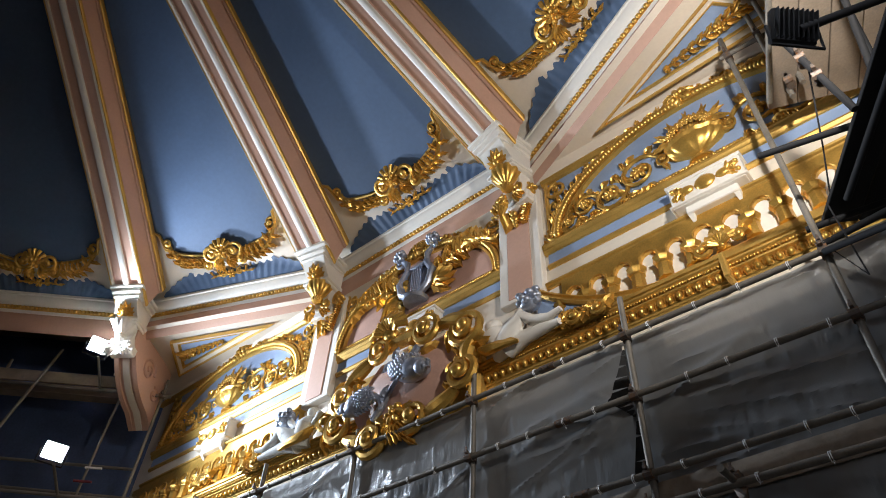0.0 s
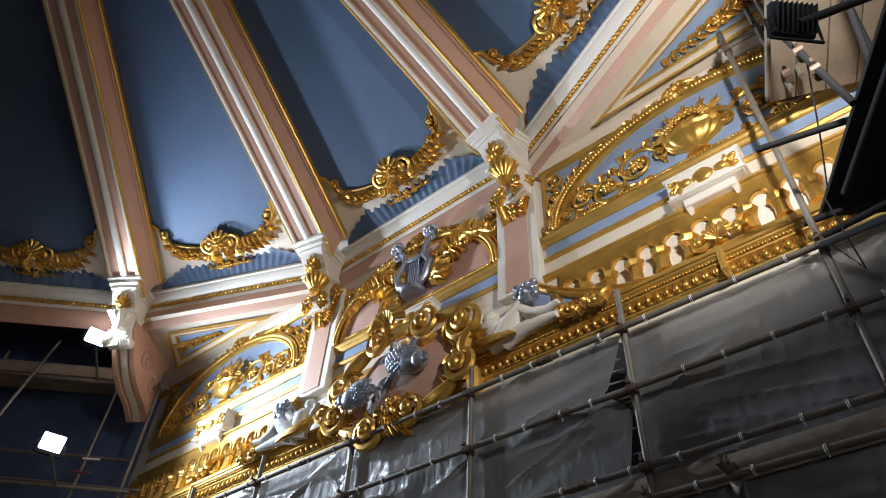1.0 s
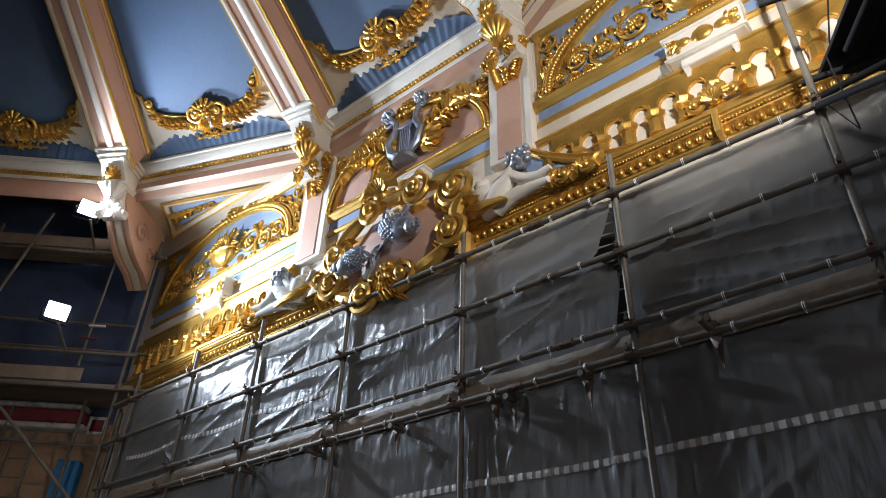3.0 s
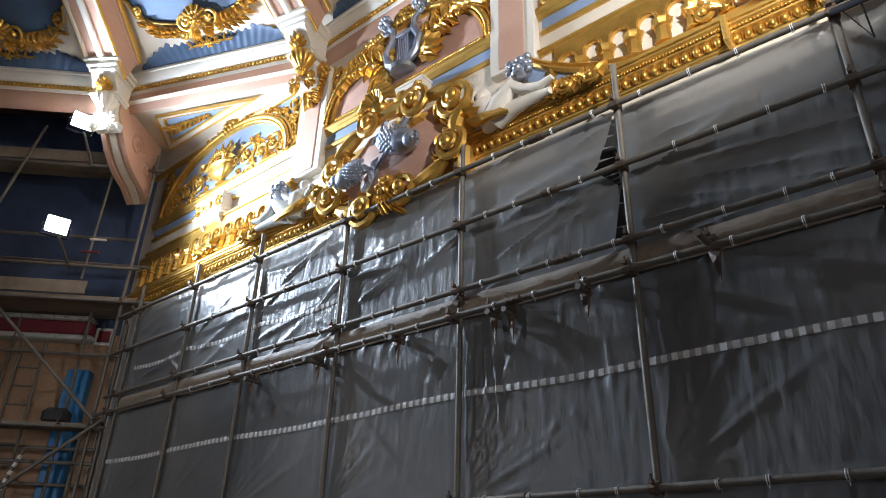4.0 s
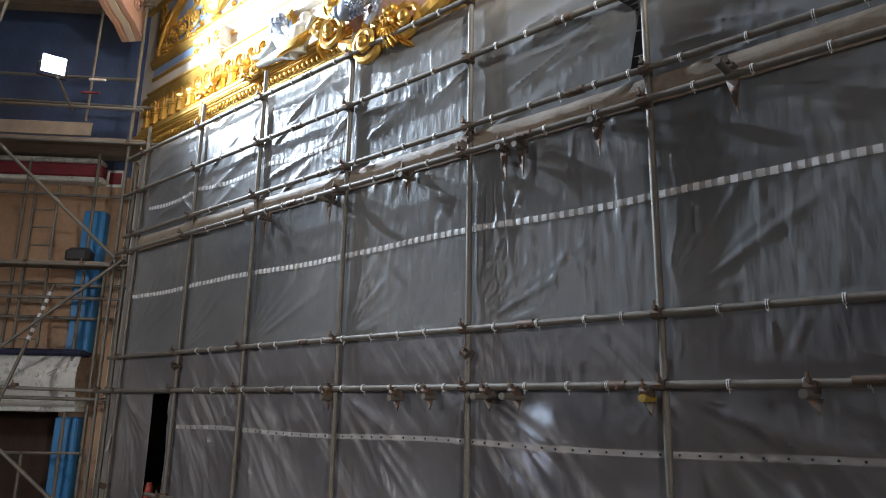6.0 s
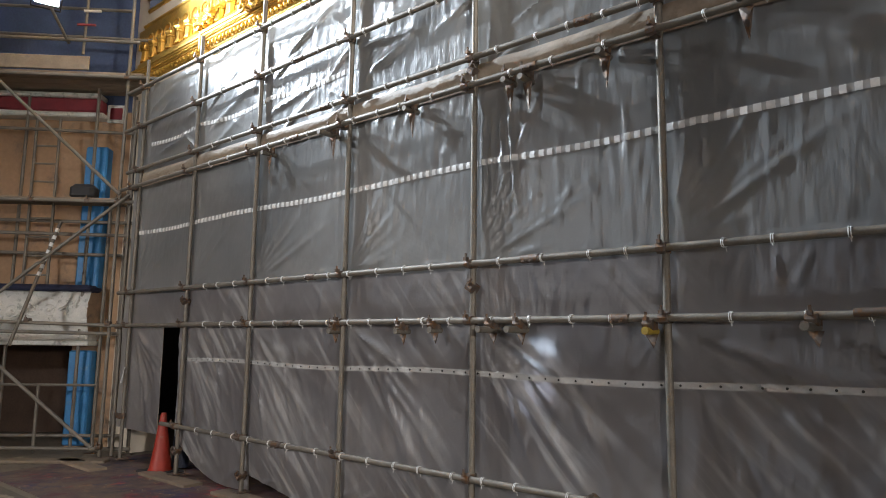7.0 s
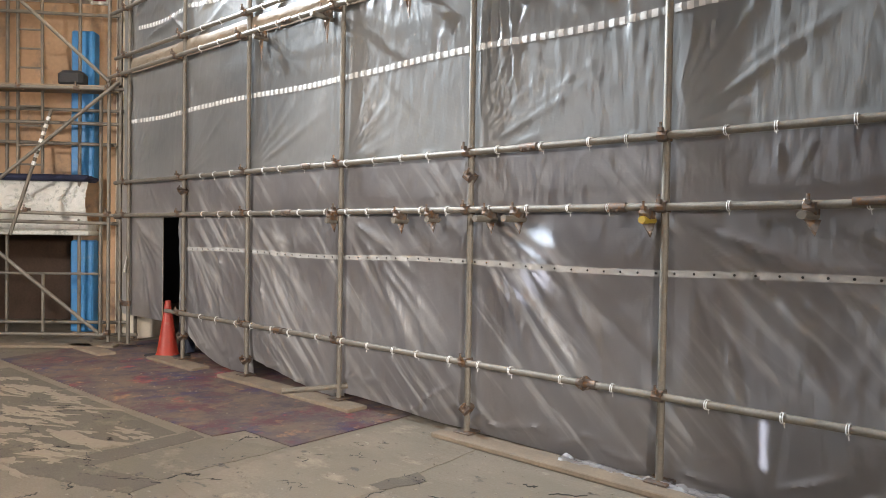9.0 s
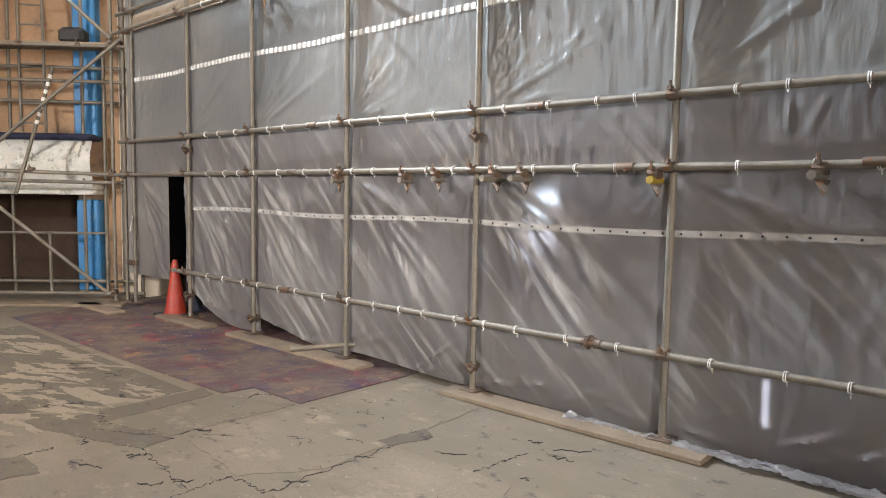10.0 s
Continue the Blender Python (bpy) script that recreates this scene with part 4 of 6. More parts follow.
def plinth(x, w, z0, z1, label):
    t = thing("ornament_plinth", label, "plinth", (x, WY, z0), "plinths under the panels")
    h = z1 - z0
    part("block", Shape().box((-w, -0.17, 0), (w, 0, h), 0.012).box((-w - 0.02, -0.185, h - 0.035), (w + 0.02, 0, h), 0.008).box((-w - 0.02, -0.185, 0.006), (w + 0.02, 0, 0.032), 0.008), WHITE, t)
    part("apron", Shape().box((-w + 0.1, -0.13, -0.09), (w - 0.1, 0, 0), 0.01), WHITE, t)
    for sx in (-1, 1):
        part("bracket", Shape().add([(sx * w * 0.62 - 0.03, -0.12, -0.08), (sx * w * 0.62 + 0.03, -0.12, -0.08), (sx * w * 0.62 + 0.03, 0, -0.08), (sx * w * 0.62 - 0.03, 0, -0.08), (sx * w * 0.62, 0, -0.22)],
                                    [(0, 1, 2, 3), (0, 4, 1), (1, 4, 2), (2, 4, 3), (3, 4, 0)]), WHITE, t, smooth=False)
    s = Shape().ball((0, -0.172, h * 0.48), (0.10, 0.035, 0.085))
    part("medallion", s, GOLD, t)
    for sx in (-1, 1):
        s = Shape().ball((sx * 0.17, -0.172, h * 0.48), (0.07, 0.03, 0.05))
        for k in range(5):
            s.leaf((sx * 0.19, -0.17, h * 0.48), (0 if sx > 0 else math.pi) + (k - 2) * 0.5, 0.13, 0.05, 0.025, 0.25)
        s.ball((sx * 0.30, -0.18, h * 0.66), 0.024).ball((sx * 0.30, -0.18, h * 0.3), 0.024).ball((sx * 0.27, -0.18, h * 0.48), 0.02)
        part("husk_spray", s, GOLD, t)
    return t


for sx in (1, -1):
    plinth(mx(sx, -0.88), 0.34, 6.30, 6.60, "white block with gilded medallion under the vase panel")
plinth(-4.40, 0.32, 6.38, 6.68, "white block with gilded husks under the lyre panel")

# pilasters and corbels
for sx in (1, -1):
    x = mx(sx, -2.94)
    t = thing("pilaster", "white and pink pilaster with gilded drop of leaves", "pilaster", (x, WY, 6.2), "pilasters")
    part("shaft", Shape().box((-0.27, -0.10, 0), (0.27, 0, 1.62), 0.012), WHITE, t)
    part("pink_panel", Shape().box((-0.15, -0.112, 0.05), (0.15, -0.095, 1.5), 0.004), PINK, t)
    s = Shape()
    for k in range(11):
        for h in (-1, 1):
            s.leaf((h * (0.02 + 0.10 * (1 - k / 11)), -0.11, 1.52 - 0.035 * k), -math.pi / 2 + h * 0.5, 0.17, 0.09, 0.06, 0.3 * h)
        s.ball((rnd.uniform(-0.1, 0.1) * (1 - k / 12), -0.15, 1.55 - 0.05 * k), rnd.uniform(0.025, 0.05))
    for h in (-1, 1):
        s.scroll((h * 0.18, -0.12, 1.58), 0.10, 1.4, math.pi / 2, h, 0.03, 0.07)
        s.rosette((h * 0.24, -0.13, 1.5), 0.09, 6, 0.07)
    part("leaf_drop", s, GOLD, t)


def corbel(phi, console):
    t = thing("rib_corbel", "white stepped corbel with gilded shell under a rib", "corbel", (AX, AY, 0), "rib corbels")
    part("cap", Shape().box((-0.20, 7.98, 8.27), (0.20, 8.5, 8.32), 0.008).box((-0.235, 7.93, 8.32), (0.235, 8.5, 8.385), 0.012).box((-0.265, 7.88, 8.385), (0.265, 8.5, 8.44), 0.01), WHITE, t)
    face = [(8.22, 8.02), (8.18, 8.06), (8.11, 8.14), (8.04, 8.23), (8.01, 8.28)]
    part("block", Shape().loft([[(u, r, z) for r, z in face] + [(u, 8.5, 8.28), (u, 8.5, 8.02)] for u in (-0.18, 0.18)], True, True), WHITE, t)
    part("collar", Shape().box((-0.22, 8.15, 7.965), (0.22, 8.5, 8.025), 0.012).box((-0.2, 8.18, 7.93), (0.2, 8.5, 7.965), 0.01), WHITE, t)
    part("neck", Shape().box((-0.15, 8.34, 7.62), (0.15, 8.52, 7.94), 0.012).box((-0.19, 8.40, 7.52), (0.19, 8.54, 7.66), 0.02), WHITE, t)
    leafy = Shape(Matrix.Translation((0, 8.17, 8.05)) @ Matrix.Rotation(radians(38), 4, "X"))
    for k in range(9):
        leafy.leaf((0, 0, 0.0), math.pi * (0.06 + 0.88 * k / 8), 0.23 - 0.025 * abs(k - 4), 0.085, 0.05, 0.07 * (k - 4))
    leafy.ball((0, -0.03, 0.04), 0.05)
    part("gilt_leaf", leafy, GOLD, t)
    gb_ = Shape().lathe([(0.02, 7.70), (0.06, 7.72), (0.075, 7.76), (0.05, 7.79), (0.10, 7.84), (0.15, 7.91), (0.165, 7.98), (0.14, 8.03), (0.09, 8.06)], (0, 8.27, -0.03), 40, 10, 0.14)
    part("gilt_ball" if not console else "scroll_ball", gb_, GOLD if not console else WHITE, t, "" if console else "gilded gadrooned ball")
    b = Shape(Matrix.Translation((0, 8.36, 7.62)))
    for h in (-1, 1):
        part("gilt_scroll" if not console else "scroll", Shape(b.m).scroll((h * 0.15, -0.02, 0.0), 0.08, 1.4, math.pi / 2, h, 0.026, 0.06), GOLD if not console else WHITE, t)
        for k in range(3):
            part("leaf", Shape(b.m).leaf((h * 0.08, -0.02, -0.02), -math.pi / 2 + h * 0.35 * k, 0.18, 0.09, 0.06, 0.2 * h), GOLD if not console else WHITE, t)
    if console:
        # long scrolled bracket below the corbel
        out = []
        for i in range(21):
            q = i / 20
            out.append((8.42 + 0.95 * q ** 1.5 - 0.05 * math.sin(q * math.pi), 7.84 - 0.72 * q + 0.05 * math.sin(q * math.pi * 2)))
        for u, w, mat, lift in ((0.0, 0.17, PINK, 0.0), (-0.14, 0.035, PINK, 0.03), (0.14, 0.035, PINK, 0.03), (0.0, 0.05, CREAM, 0.02)):
            rows = [[(u + e * w, r - lift, z - lift) for r, z in out] + [(u + e * w, 9.6, 6.94), (u + e * w, 9.6, 8.0), (u + e * w, 8.36, 8.0)] for e in (-1, 1)]
            part("console" if not lift else "console_rib", Shape().loft(rows, True, True), mat, t)
        for e in (-1, 1):
            side_m = Matrix.Translation((e * 0.178, 8.98, 7.62)) @ Matrix.Rotation(math.pi / 2, 4, "Z")
            part("console_scroll", Shape(side_m).scroll((0, 0, 0), 0.17, 1.6, 0, 1, 0.026, 0.01), ROSE, t)
            part("console_scroll", Shape(side_m).scroll((0.35, 0, -0.22), 0.11, 1.4, 2, -1, 0.022, 0.01), ROSE, t)
    t.matrix_basis = Matrix.Translation((AX, AY, 0)) @ Matrix.Rotation(-phi, 4, "Z")
    return t


for k in (-3, -2, -1, 0, 1, 2):
    corbel(CORNERS[0] + 2 * HALF * k, k == -2)

# gilded rocaille at the foot of each dome panel, fluted shell fan above the ring
for k in (-2, -1, 0, 1, 2):
    phi = 2 * HALF * k
    frame_ = Matrix.Translation((AX, AY, 0)) @ Matrix.Rotation(-phi, 4, "Z")
    tilt = Matrix.Translation((0, 7.85, 8.775)) @ Matrix.Rotation(radians(54), 4, "X")
    t = thing("rocaille_ornament", "gilded scrollwork at the foot of a blue dome panel", "ornament", (0, 0, 0), "dome rocailles")
    s = Shape(frame_ @ tilt)
    s.shell((0, 0, 0.06), 0.20, 7, 0.10).rosette((0, -0.06, 0.05), 0.10, 6, 0.08)
    for h in (-1, 1):
        s.scroll((h * 0.20, 0, 0.06), 0.13, 1.6, 0 if h < 0 else math.pi, h, 0.035, 0.08)
        s.scroll((h * 0.28, 0, -0.10), 0.08, 1.3, math.pi / 2, -h, 0.03, 0.07)
        for q in range(4):
            s.leaf((h * 0.05, -0.03, -0.05), -math.pi / 2 + h * (0.25 + 0.3 * q), 0.2, 0.1, 0.07, 0.2)
    part("crest", s, GOLD, t)
    for h in (-1, 1):
        s = Shape(frame_ @ tilt)
        run = []
        for i in range(15):
            q = i / 14
            run.append((h * (0.25 + 0.66 * q), -0.02, -0.12 + 0.03 * math.sin(q * 7) + 0.36 * q ** 2.6))
        s.tube(run, [0.035 - 0.012 * abs(i / 14 - 0.5) for i in range(15)], 8)
        for i in range(1, 14):
            p = run[i]
            s.leaf(p, (0.35 if h > 0 else math.pi - 0.35) + (0.75 if i % 2 else -0.75) * h + h * i * 0.05, 0.17, 0.085, 0.06, 0.35 * (1 if i % 2 else -1))
        s.scroll((h * 0.88, -0.01, 0.34), 0.075, 1.4, -math.pi / 2, h, 0.026, 0.06)
        part("leaf_spray", s, GOLD, t)
    # gold edge round the foot of the field
    s = Shape(frame_)
    pts = []
    for j in range(37):
        u = -1 + 2 * j / 36
        rb = 7.52 + 0.30 * (1 - abs(u) ** 2.2) - (0.18 if abs(u) > 0.86 else 0)
        pts.append((u * (rb * math.tan(HALF) - rib_half(rb) + 0.02), rb + 0.01, panel_z(rb) - 0.035))
    part("edge_bead", s.tube(pts, 0.022, 6), GOLD_LINE, t)
    # fluted fan
    f = thing("shell_fan", "blue fluted plaster fan with wavy edge", "ornament", (0, 0, 0), "shell fans")
    rows = []
    n = 168
    for j in range(n + 1):
        u = -1 + 2 * j / n
        top = 0.23 * max(0, 1 - abs(u) ** 2.4) ** 0.9 * (1 + 0.04 * math.cos(u * 21 * math.pi)) + 0.015
        w = 0.012 * math.cos(u * 21 * math.pi) * (1 - 0.6 * abs(u))
        row = []
        for q in (0, 0.3, 0.6, 0.9, 1.0, 1.0):
            row.append((1.28 * u * (0.88 + 0.12 * q), 8.30 - 0.26 * q * top / 0.23 - w * (0.4 + q) - (0.03 if len(row) == 4 else 0), 8.55 + top * q))
        row[5] = (row[4][0], row[4][1] + 0.10, row[4][2] + 0.02)
        rows.append(row)
    part("fluting", Shape(frame_).loft(rows), BLUE_CEILING, f)
    s = Shape(frame_ @ Matrix.Translation((0, 8.16, 8.62)) @ Matrix.Rotation(radians(48), 4, "X"))
    s.rosette((0, 0, 0.04), 0.07, 6, 0.05)
    for h in (-1, 1):
        s.tube([(0, -0.01, 0.03), (h * 0.18, -0.02, 0.05), (h * 0.36, -0.01, 0.02)], [0.02, 0.016, 0.008], 6)
        s.scroll((h * 0.14, 0, 0.05), 0.05, 1.3, math.pi / 2, h, 0.014, 0.03)
        for q in range(5):
            s.leaf((h * (0.06 + 0.06 * q), -0.01, 0.04), (0.5 if h > 0 else math.pi - 0.5) + (0.5 if q % 2 else -0.6), 0.11, 0.045, 0.03, 0.2)
    part("gilt_motif", s, GOLD, f)

# triangular panels in the soffits
for sx in (1, -1):
    c1, w1, w2, c0 = polar(8.5, sx * CORNERS[0], 8.02), Vector((mx(sx, -3.12), WY, 7.92)), Vector((mx(sx, 3.28), WY, 7.92)), polar(8.5, sx * CORNERS[1], 8.05)
    at = lambda u, v: c1.lerp(c0, u).lerp(w1.lerp(w2, u), v)
    down = Vector((0, -0.25, -1)).normalized()
    t = thing("soffit_panel", "blue triangular soffit panel in a gilded frame", "ceiling panel", (0, 0, 0), "soffit panels")
    lie = lambda x, y: Vector((mx(sx, x), y, 7.905 + 0.095 * (WY - y)))
    tri = [lie(-1.22, 4.13), lie(-0.16, 3.74), lie(0.22, 4.09)]
    rim = [lie(-1.78, 4.28), lie(-0.06, 3.60), lie(0.55, 4.22)]
    mid = (tri[0] + tri[1] + tri[2]) / 3
    part("field", Shape().add(tri, [(0, 1, 2)]), BLUE_PANEL, t)
    for i in range(3):
        a, b, a2, b2 = tri[i], tri[(i + 1) % 3], rim[i], rim[(i + 1) % 3]
        rows = [[p0.lerp(p1, q) + down * d for q, d in ((0, 0), (0.1, 0.03), (0.2, 0.035), (0.26, 0.02))] for p0, p1 in ((a, a2), (b, b2))]
        part("inner_bead", Shape().loft(rows), GOLD_LINE, t)
        rows = [[p0.lerp(p1, q) + down * d for q, d in ((0.26, 0.02), (0.3, 0.012), (0.66, 0.012), (0.7, 0.02))] for p0, p1 in ((a, a2), (b, b2))]
        part("cream_border", Shape().loft(rows), CREAM, t)
        rows = [[p0.lerp(p1, q) + down * d for q, d in ((0.7, 0.02), (0.76, 0.04), (0.88, 0.045), (0.94, 0.03), (1, -0.02))] for p0, p1 in ((a, a2), (b, b2))]
        part("gilt_frame", Shape().loft(rows), GOLD_LINE, t)
    ex = (tri[2] + tri[1] - 2 * tri[0]).normalized()
    ez = (tri[1] - tri[2]) - ex * (tri[1] - tri[2]).dot(ex)
    ez.normalize()
    ey = ez.cross(ex)
    if ey.dot(down) > 0:
        ey = -ey
    m = Matrix((ex.to_4d(), ey.to_4d(), ez.to_4d(), (0, 0, 0, 1))).transposed()
    m[0][3], m[1][3], m[2][3] = mid
    m[3][0] = m[3][1] = m[3][2] = 0
    s = Shape(m)
    s.tube([(-0.45, -0.02, 0), (0, -0.02, 0.03), (0.5, -0.02, -0.02)], 0.018, 6)
    for i in range(9):
        for h in (-1, 1):
            s.leaf((-0.45 + 0.1 * i, -0.02, 0), h * 0.8, 0.07 + 0.014 * i, 0.05 + 0.004 * i, 0.04, -0.25 * h)
    s.rosette((0.2, -0.03, 0.0), 0.07, 6, 0.05)
    part("leaf_spray", s, GOLD, t)
    # gilded lines along the wall head
    e0, e1 = sorted((mx(sx, -2.62), mx(sx, 1.6)))
    solid("trim_head_gold", bar(e0, e1, [(0, 7.79), (0.05, 7.80), (0.08, 7.84), (0.06, 7.88), (0.0, 7.90)]), GOLD_LINE, "gilded bead along the wall head", "moulding", kind="structure")

# arcaded balustrade, swooping moulding and main cornice
PITCH = 0.26
COL = [(0.075, 0.0), (0.075, 0.02), (0.062, 0.03), (0.058, 0.165), (0.07, 0.175), (0.064, 0.195), (0.088, 0.235), (0.088, 0.25)]
column_mesh = Shape().lathe(COL, (0, 0, 0), 16, 8, 0.10).mesh("column", GOLD)
for sx in (1, -1):
    lo, hi = sorted((mx(sx, -2.66), mx(sx, 1.0)))
    t = thing("balustrade", "gilded blind arcade with fluted columns", "balustrade", (0, 0, 0), "arcaded balustrades")
    part("ground", Shape().box((lo, WY - 0.02, 5.50), (hi, WY, 6.25)), WHITE, t)
    part("top_rail", bar(lo, hi, [(0, 6.215), (0.05, 6.215), (0.055, 6.24), (0.075, 6.25), (0.08, 6.27), (0.06, 6.29), (0, 6.30)]), GOLD_LINE, t)
    part("sill", bar(lo, hi, [(0, 5.55), (0.12, 5.55), (0.125, 5.62), (0.10, 5.66), (0, 5.66)]), GOLD_LINE, t)
    x = -2.49
    while x < 0.9:
        s = Shape()
        xc, r = mx(sx, x + PITCH / 2), 0.078
        rows_f, rows_b = [], []
        outer = [(-PITCH / 2, 5.91)] + [(-PITCH / 2 + PITCH * i / 12, 6.215) for i in range(13)] + [(PITCH / 2, 5.91)]
        inner = [(-r, 5.91)] + [(-r * math.cos(math.pi * i / 12), 5.99 + r * math.sin(math.pi * i / 12)) for i in range(13)] + [(r, 5.91)]
        rows = [[(xc + a[0], WY - 0.06, a[1]), (xc + b[0], WY - 0.06, b[1]), (xc + b[0], WY - 0.02, b[1])] for a, b in zip(outer, inner)]
        s.loft(rows)
        s.tube([(xc + b[0] * 1.18, WY - 0.065, b[1] + (0.015 if 0 < i < 14 else 0)) for i, b in enumerate(inner)], 0.014, 6)
        part("arch", s, GOLD, t)
        col = new("column", column_mesh)
        col.location, col.parent = (mx(sx, x), WY - 0.06, 5.66), t
        x += PITCH
    pal = part("palmette", Shape().ball((mx(sx, -0.93), WY - 0.13, 5.69), (0.05, 0.04, 0.04)), GOLD, t)
    for k in range(9):
        part("palmette_rib", Shape().shell((mx(sx, -0.93), WY - 0.12, 5.68), 0.15, 1, 0.07, math.pi * k / 9, math.pi * (k + 1) / 9), GOLD, pal)
    for h in (-1, 1):
        px_ = mx(sx, -0.93) + h * 0.16
        part("palmette_scroll", Shape().scroll((px_, WY - 0.12, 5.70), 0.06, 1.4, 0, h, 0.028, 0.06).leaf((px_, WY - 0.12, 5.70), math.pi / 2 - h * 0.5, 0.22, 0.09, 0.06, -0.3 * h), GOLD, t)
    # swooping moulding
    sw = thing("swag_moulding", "gilded moulding sweeping down to the cornice", "moulding", (0, 0, 0), "swag mouldings")
    pts = []
    for i in range(25):
        q = i / 24
        pts.append((mx(sx, -2.75 + 1.75 * q), 6.20 - 0.63 * (1 - (1 - q) ** 2.6)))
    prof = [(0.0, 0.03), (0.13, 0.03), (0.145, 0.01), (0.12, -0.01), (0.12, -0.03), (0.15, -0.045), (0.16, -0.06), (0.14, -0.085), (0.0, -0.09)]
    part("moulding", Shape().loft([[(px, WY - a, pz + b) for a, b in prof] for px, pz in pts]), GOLD_LINE, sw)
    part("ground", Shape().loft([[(px, WY - 0.11, pz - 0.07), (px, WY - 0.11, 5.5)] for px, pz in pts]), BLUE_PANEL, sw)
    # main cornice with egg and dart
    cn = thing("main_cornice", "gilded cornice with egg and dart ornament", "cornice", (0, 0, 0), "main cornices")
    prof = [(0, 5.32), (0.06, 5.32), (0.065, 5.335), (0.08, 5.34), (0.085, 5.352), (0.10, 5.36), (0.10, 5.43), (0.14, 5.445), (0.145, 5.455), (0.15, 5.485), (0.175, 5.50), (0.18, 5.515), (0.20, 5.52), (0.20, 5.55), (0, 5.57)]
    for xa, xb, grow in ((-4.0, -0.95, 0.0), (-0.95, 2.2, -0.04)):
        a, b = sorted((mx(sx, xa), mx(sx, xb)))
        part("moulding", bar(a, b, [(max(0, o + grow) if o else 0, z) for o, z in prof]), GOLD_LINE, cn)
        eggs = Shape()
        n = int((b - a) / 0.086)
        for i in range(n):
            xx = a + (i + 0.5) * 0.086
            eggs.ball((xx, WY - 0.115 - grow, 5.395), (0.030, 0.034, 0.040))
            eggs.add([(xx + 0.033, WY - 0.11 - grow, 5.43), (xx + 0.053, WY - 0.11 - grow, 5.43), (xx + 0.043, WY - 0.135 - grow, 5.42), (xx + 0.043, WY - 0.11 - grow, 5.36)], [(0, 2, 3), (2, 1, 3), (0, 1, 2)])
        eggs.beads([(a, WY - 0.158 - grow, 5.47), (b, WY - 0.158 - grow, 5.47)], 0.014, 0.028)
        part("egg_and_dart", eggs, GOLD, cn)
    part("end_block", Shape().box((mx(sx, -0.95) - 0.025, WY - 0.205, 5.31), (mx(sx, -0.95) + 0.025, WY, 5.572), 0.012), GOLD_LINE, cn)

# cartouche
c = thing("cartouche", "pink shield in gilded scrolls with two silver fish", "cartouche", (-4.25, 4.22, 5.58))
rows = []
for j in range(13):
    v = -1 + j / 6
    rows.append([(0.72 * u * (1 - 0.25 * abs(v) ** 2.5) * (1.0 + 0.12 * math.cos(3 * v)), -0.16 * (1 - u * u) * (1 - v * v * 0.7), 0.46 * v - 0.05 * (1 - u * u) * v) for u in [-1 + i / 6 for i in range(13)]])
part("shield", Shape().loft(rows), ROSE, c)
part("backing", Shape().box((-0.85, 0.03, -0.5), (0.85, 0.28, 0.5), 0.1), GOLD_LINE, c)
for px, pz, r, st, hd in ((0.86, 0.28, 0.20, 2.6, 1), (-0.86, 0.10, 0.19, 0.6, -1), (0.30, 0.50, 0.19, 3.4, -1), (-0.34, 0.52, 0.18, -0.2, 1), (0.80, -0.24, 0.16, 2.0, -1), (-0.86, -0.22, 0.20, 1.0, 1), (0.22, -0.50, 0.17, 1.8, 1), (-0.34, -0.56, 0.19, 1.2, -1)):
    s = Shape().scroll((px, -0.06, pz), r, 1.9, st, hd, 0.05, 0.14)
    for q in range(3):
        s.leaf((px + r * math.cos(st + q), -0.06, pz + r * math.sin(st + q)), st + q + hd * 1.3, r * 1.3, r * 0.7, 0.09, 0.4 * hd)
    part("volute", s, GOLD, c)
for pts in ([(-0.34, 0.52), (0.0, 0.62), (0.30, 0.50)], [(0.42, 0.5), (0.7, 0.52), (0.86, 0.40)], [(0.98, 0.2), (0.78, 0.0), (0.86, -0.16)], [(-0.46, 0.5), (-0.72, 0.42), (-0.88, 0.24)],
            [(-1.0, 0.06), (-0.80, -0.08), (-0.9, -0.14)], [(0.72, -0.36), (0.5, -0.52), (0.3, -0.5)], [(-0.76, -0.4), (-0.6, -0.5), (-0.42, -0.54)]):
    run = []
    (ax_, az), (bx, bz), (dx, dz) = pts
    for i in range(9):
        q = i / 8
        run.append(((1 - q) ** 2 * ax_ + 2 * q * (1 - q) * bx + q * q * dx, -0.10, (1 - q) ** 2 * az + 2 * q * (1 - q) * bz + q * q * dz))
    part("scroll_band", Shape().tube(run, [0.05 + 0.03 * math.sin(math.pi * i / 8) for i in range(9)], 8), GOLD, c)
crest = part("crest_shell", Shape().ball((-0.20, -0.14, 0.66), (0.10, 0.09, 0.09)), GOLD, c)
for k in range(9):
    part("shell_rib", Shape().shell((-0.20, -0.08, 0.66), 0.27, 1, 0.16, math.pi * k / 9, math.pi * (k + 1) / 9), GOLD, crest)
s = Shape()
for k in range(9):
    s.leaf((0.02, -0.12, -0.46), -math.pi * (0.1 + 0.8 * k / 8), 0.26, 0.12, 0.09, 0.06 * (k - 4))
s.rosette((0.02, -0.14, -0.42), 0.12, 6, 0.1)
part("foot_leaves", s, GOLD, c)


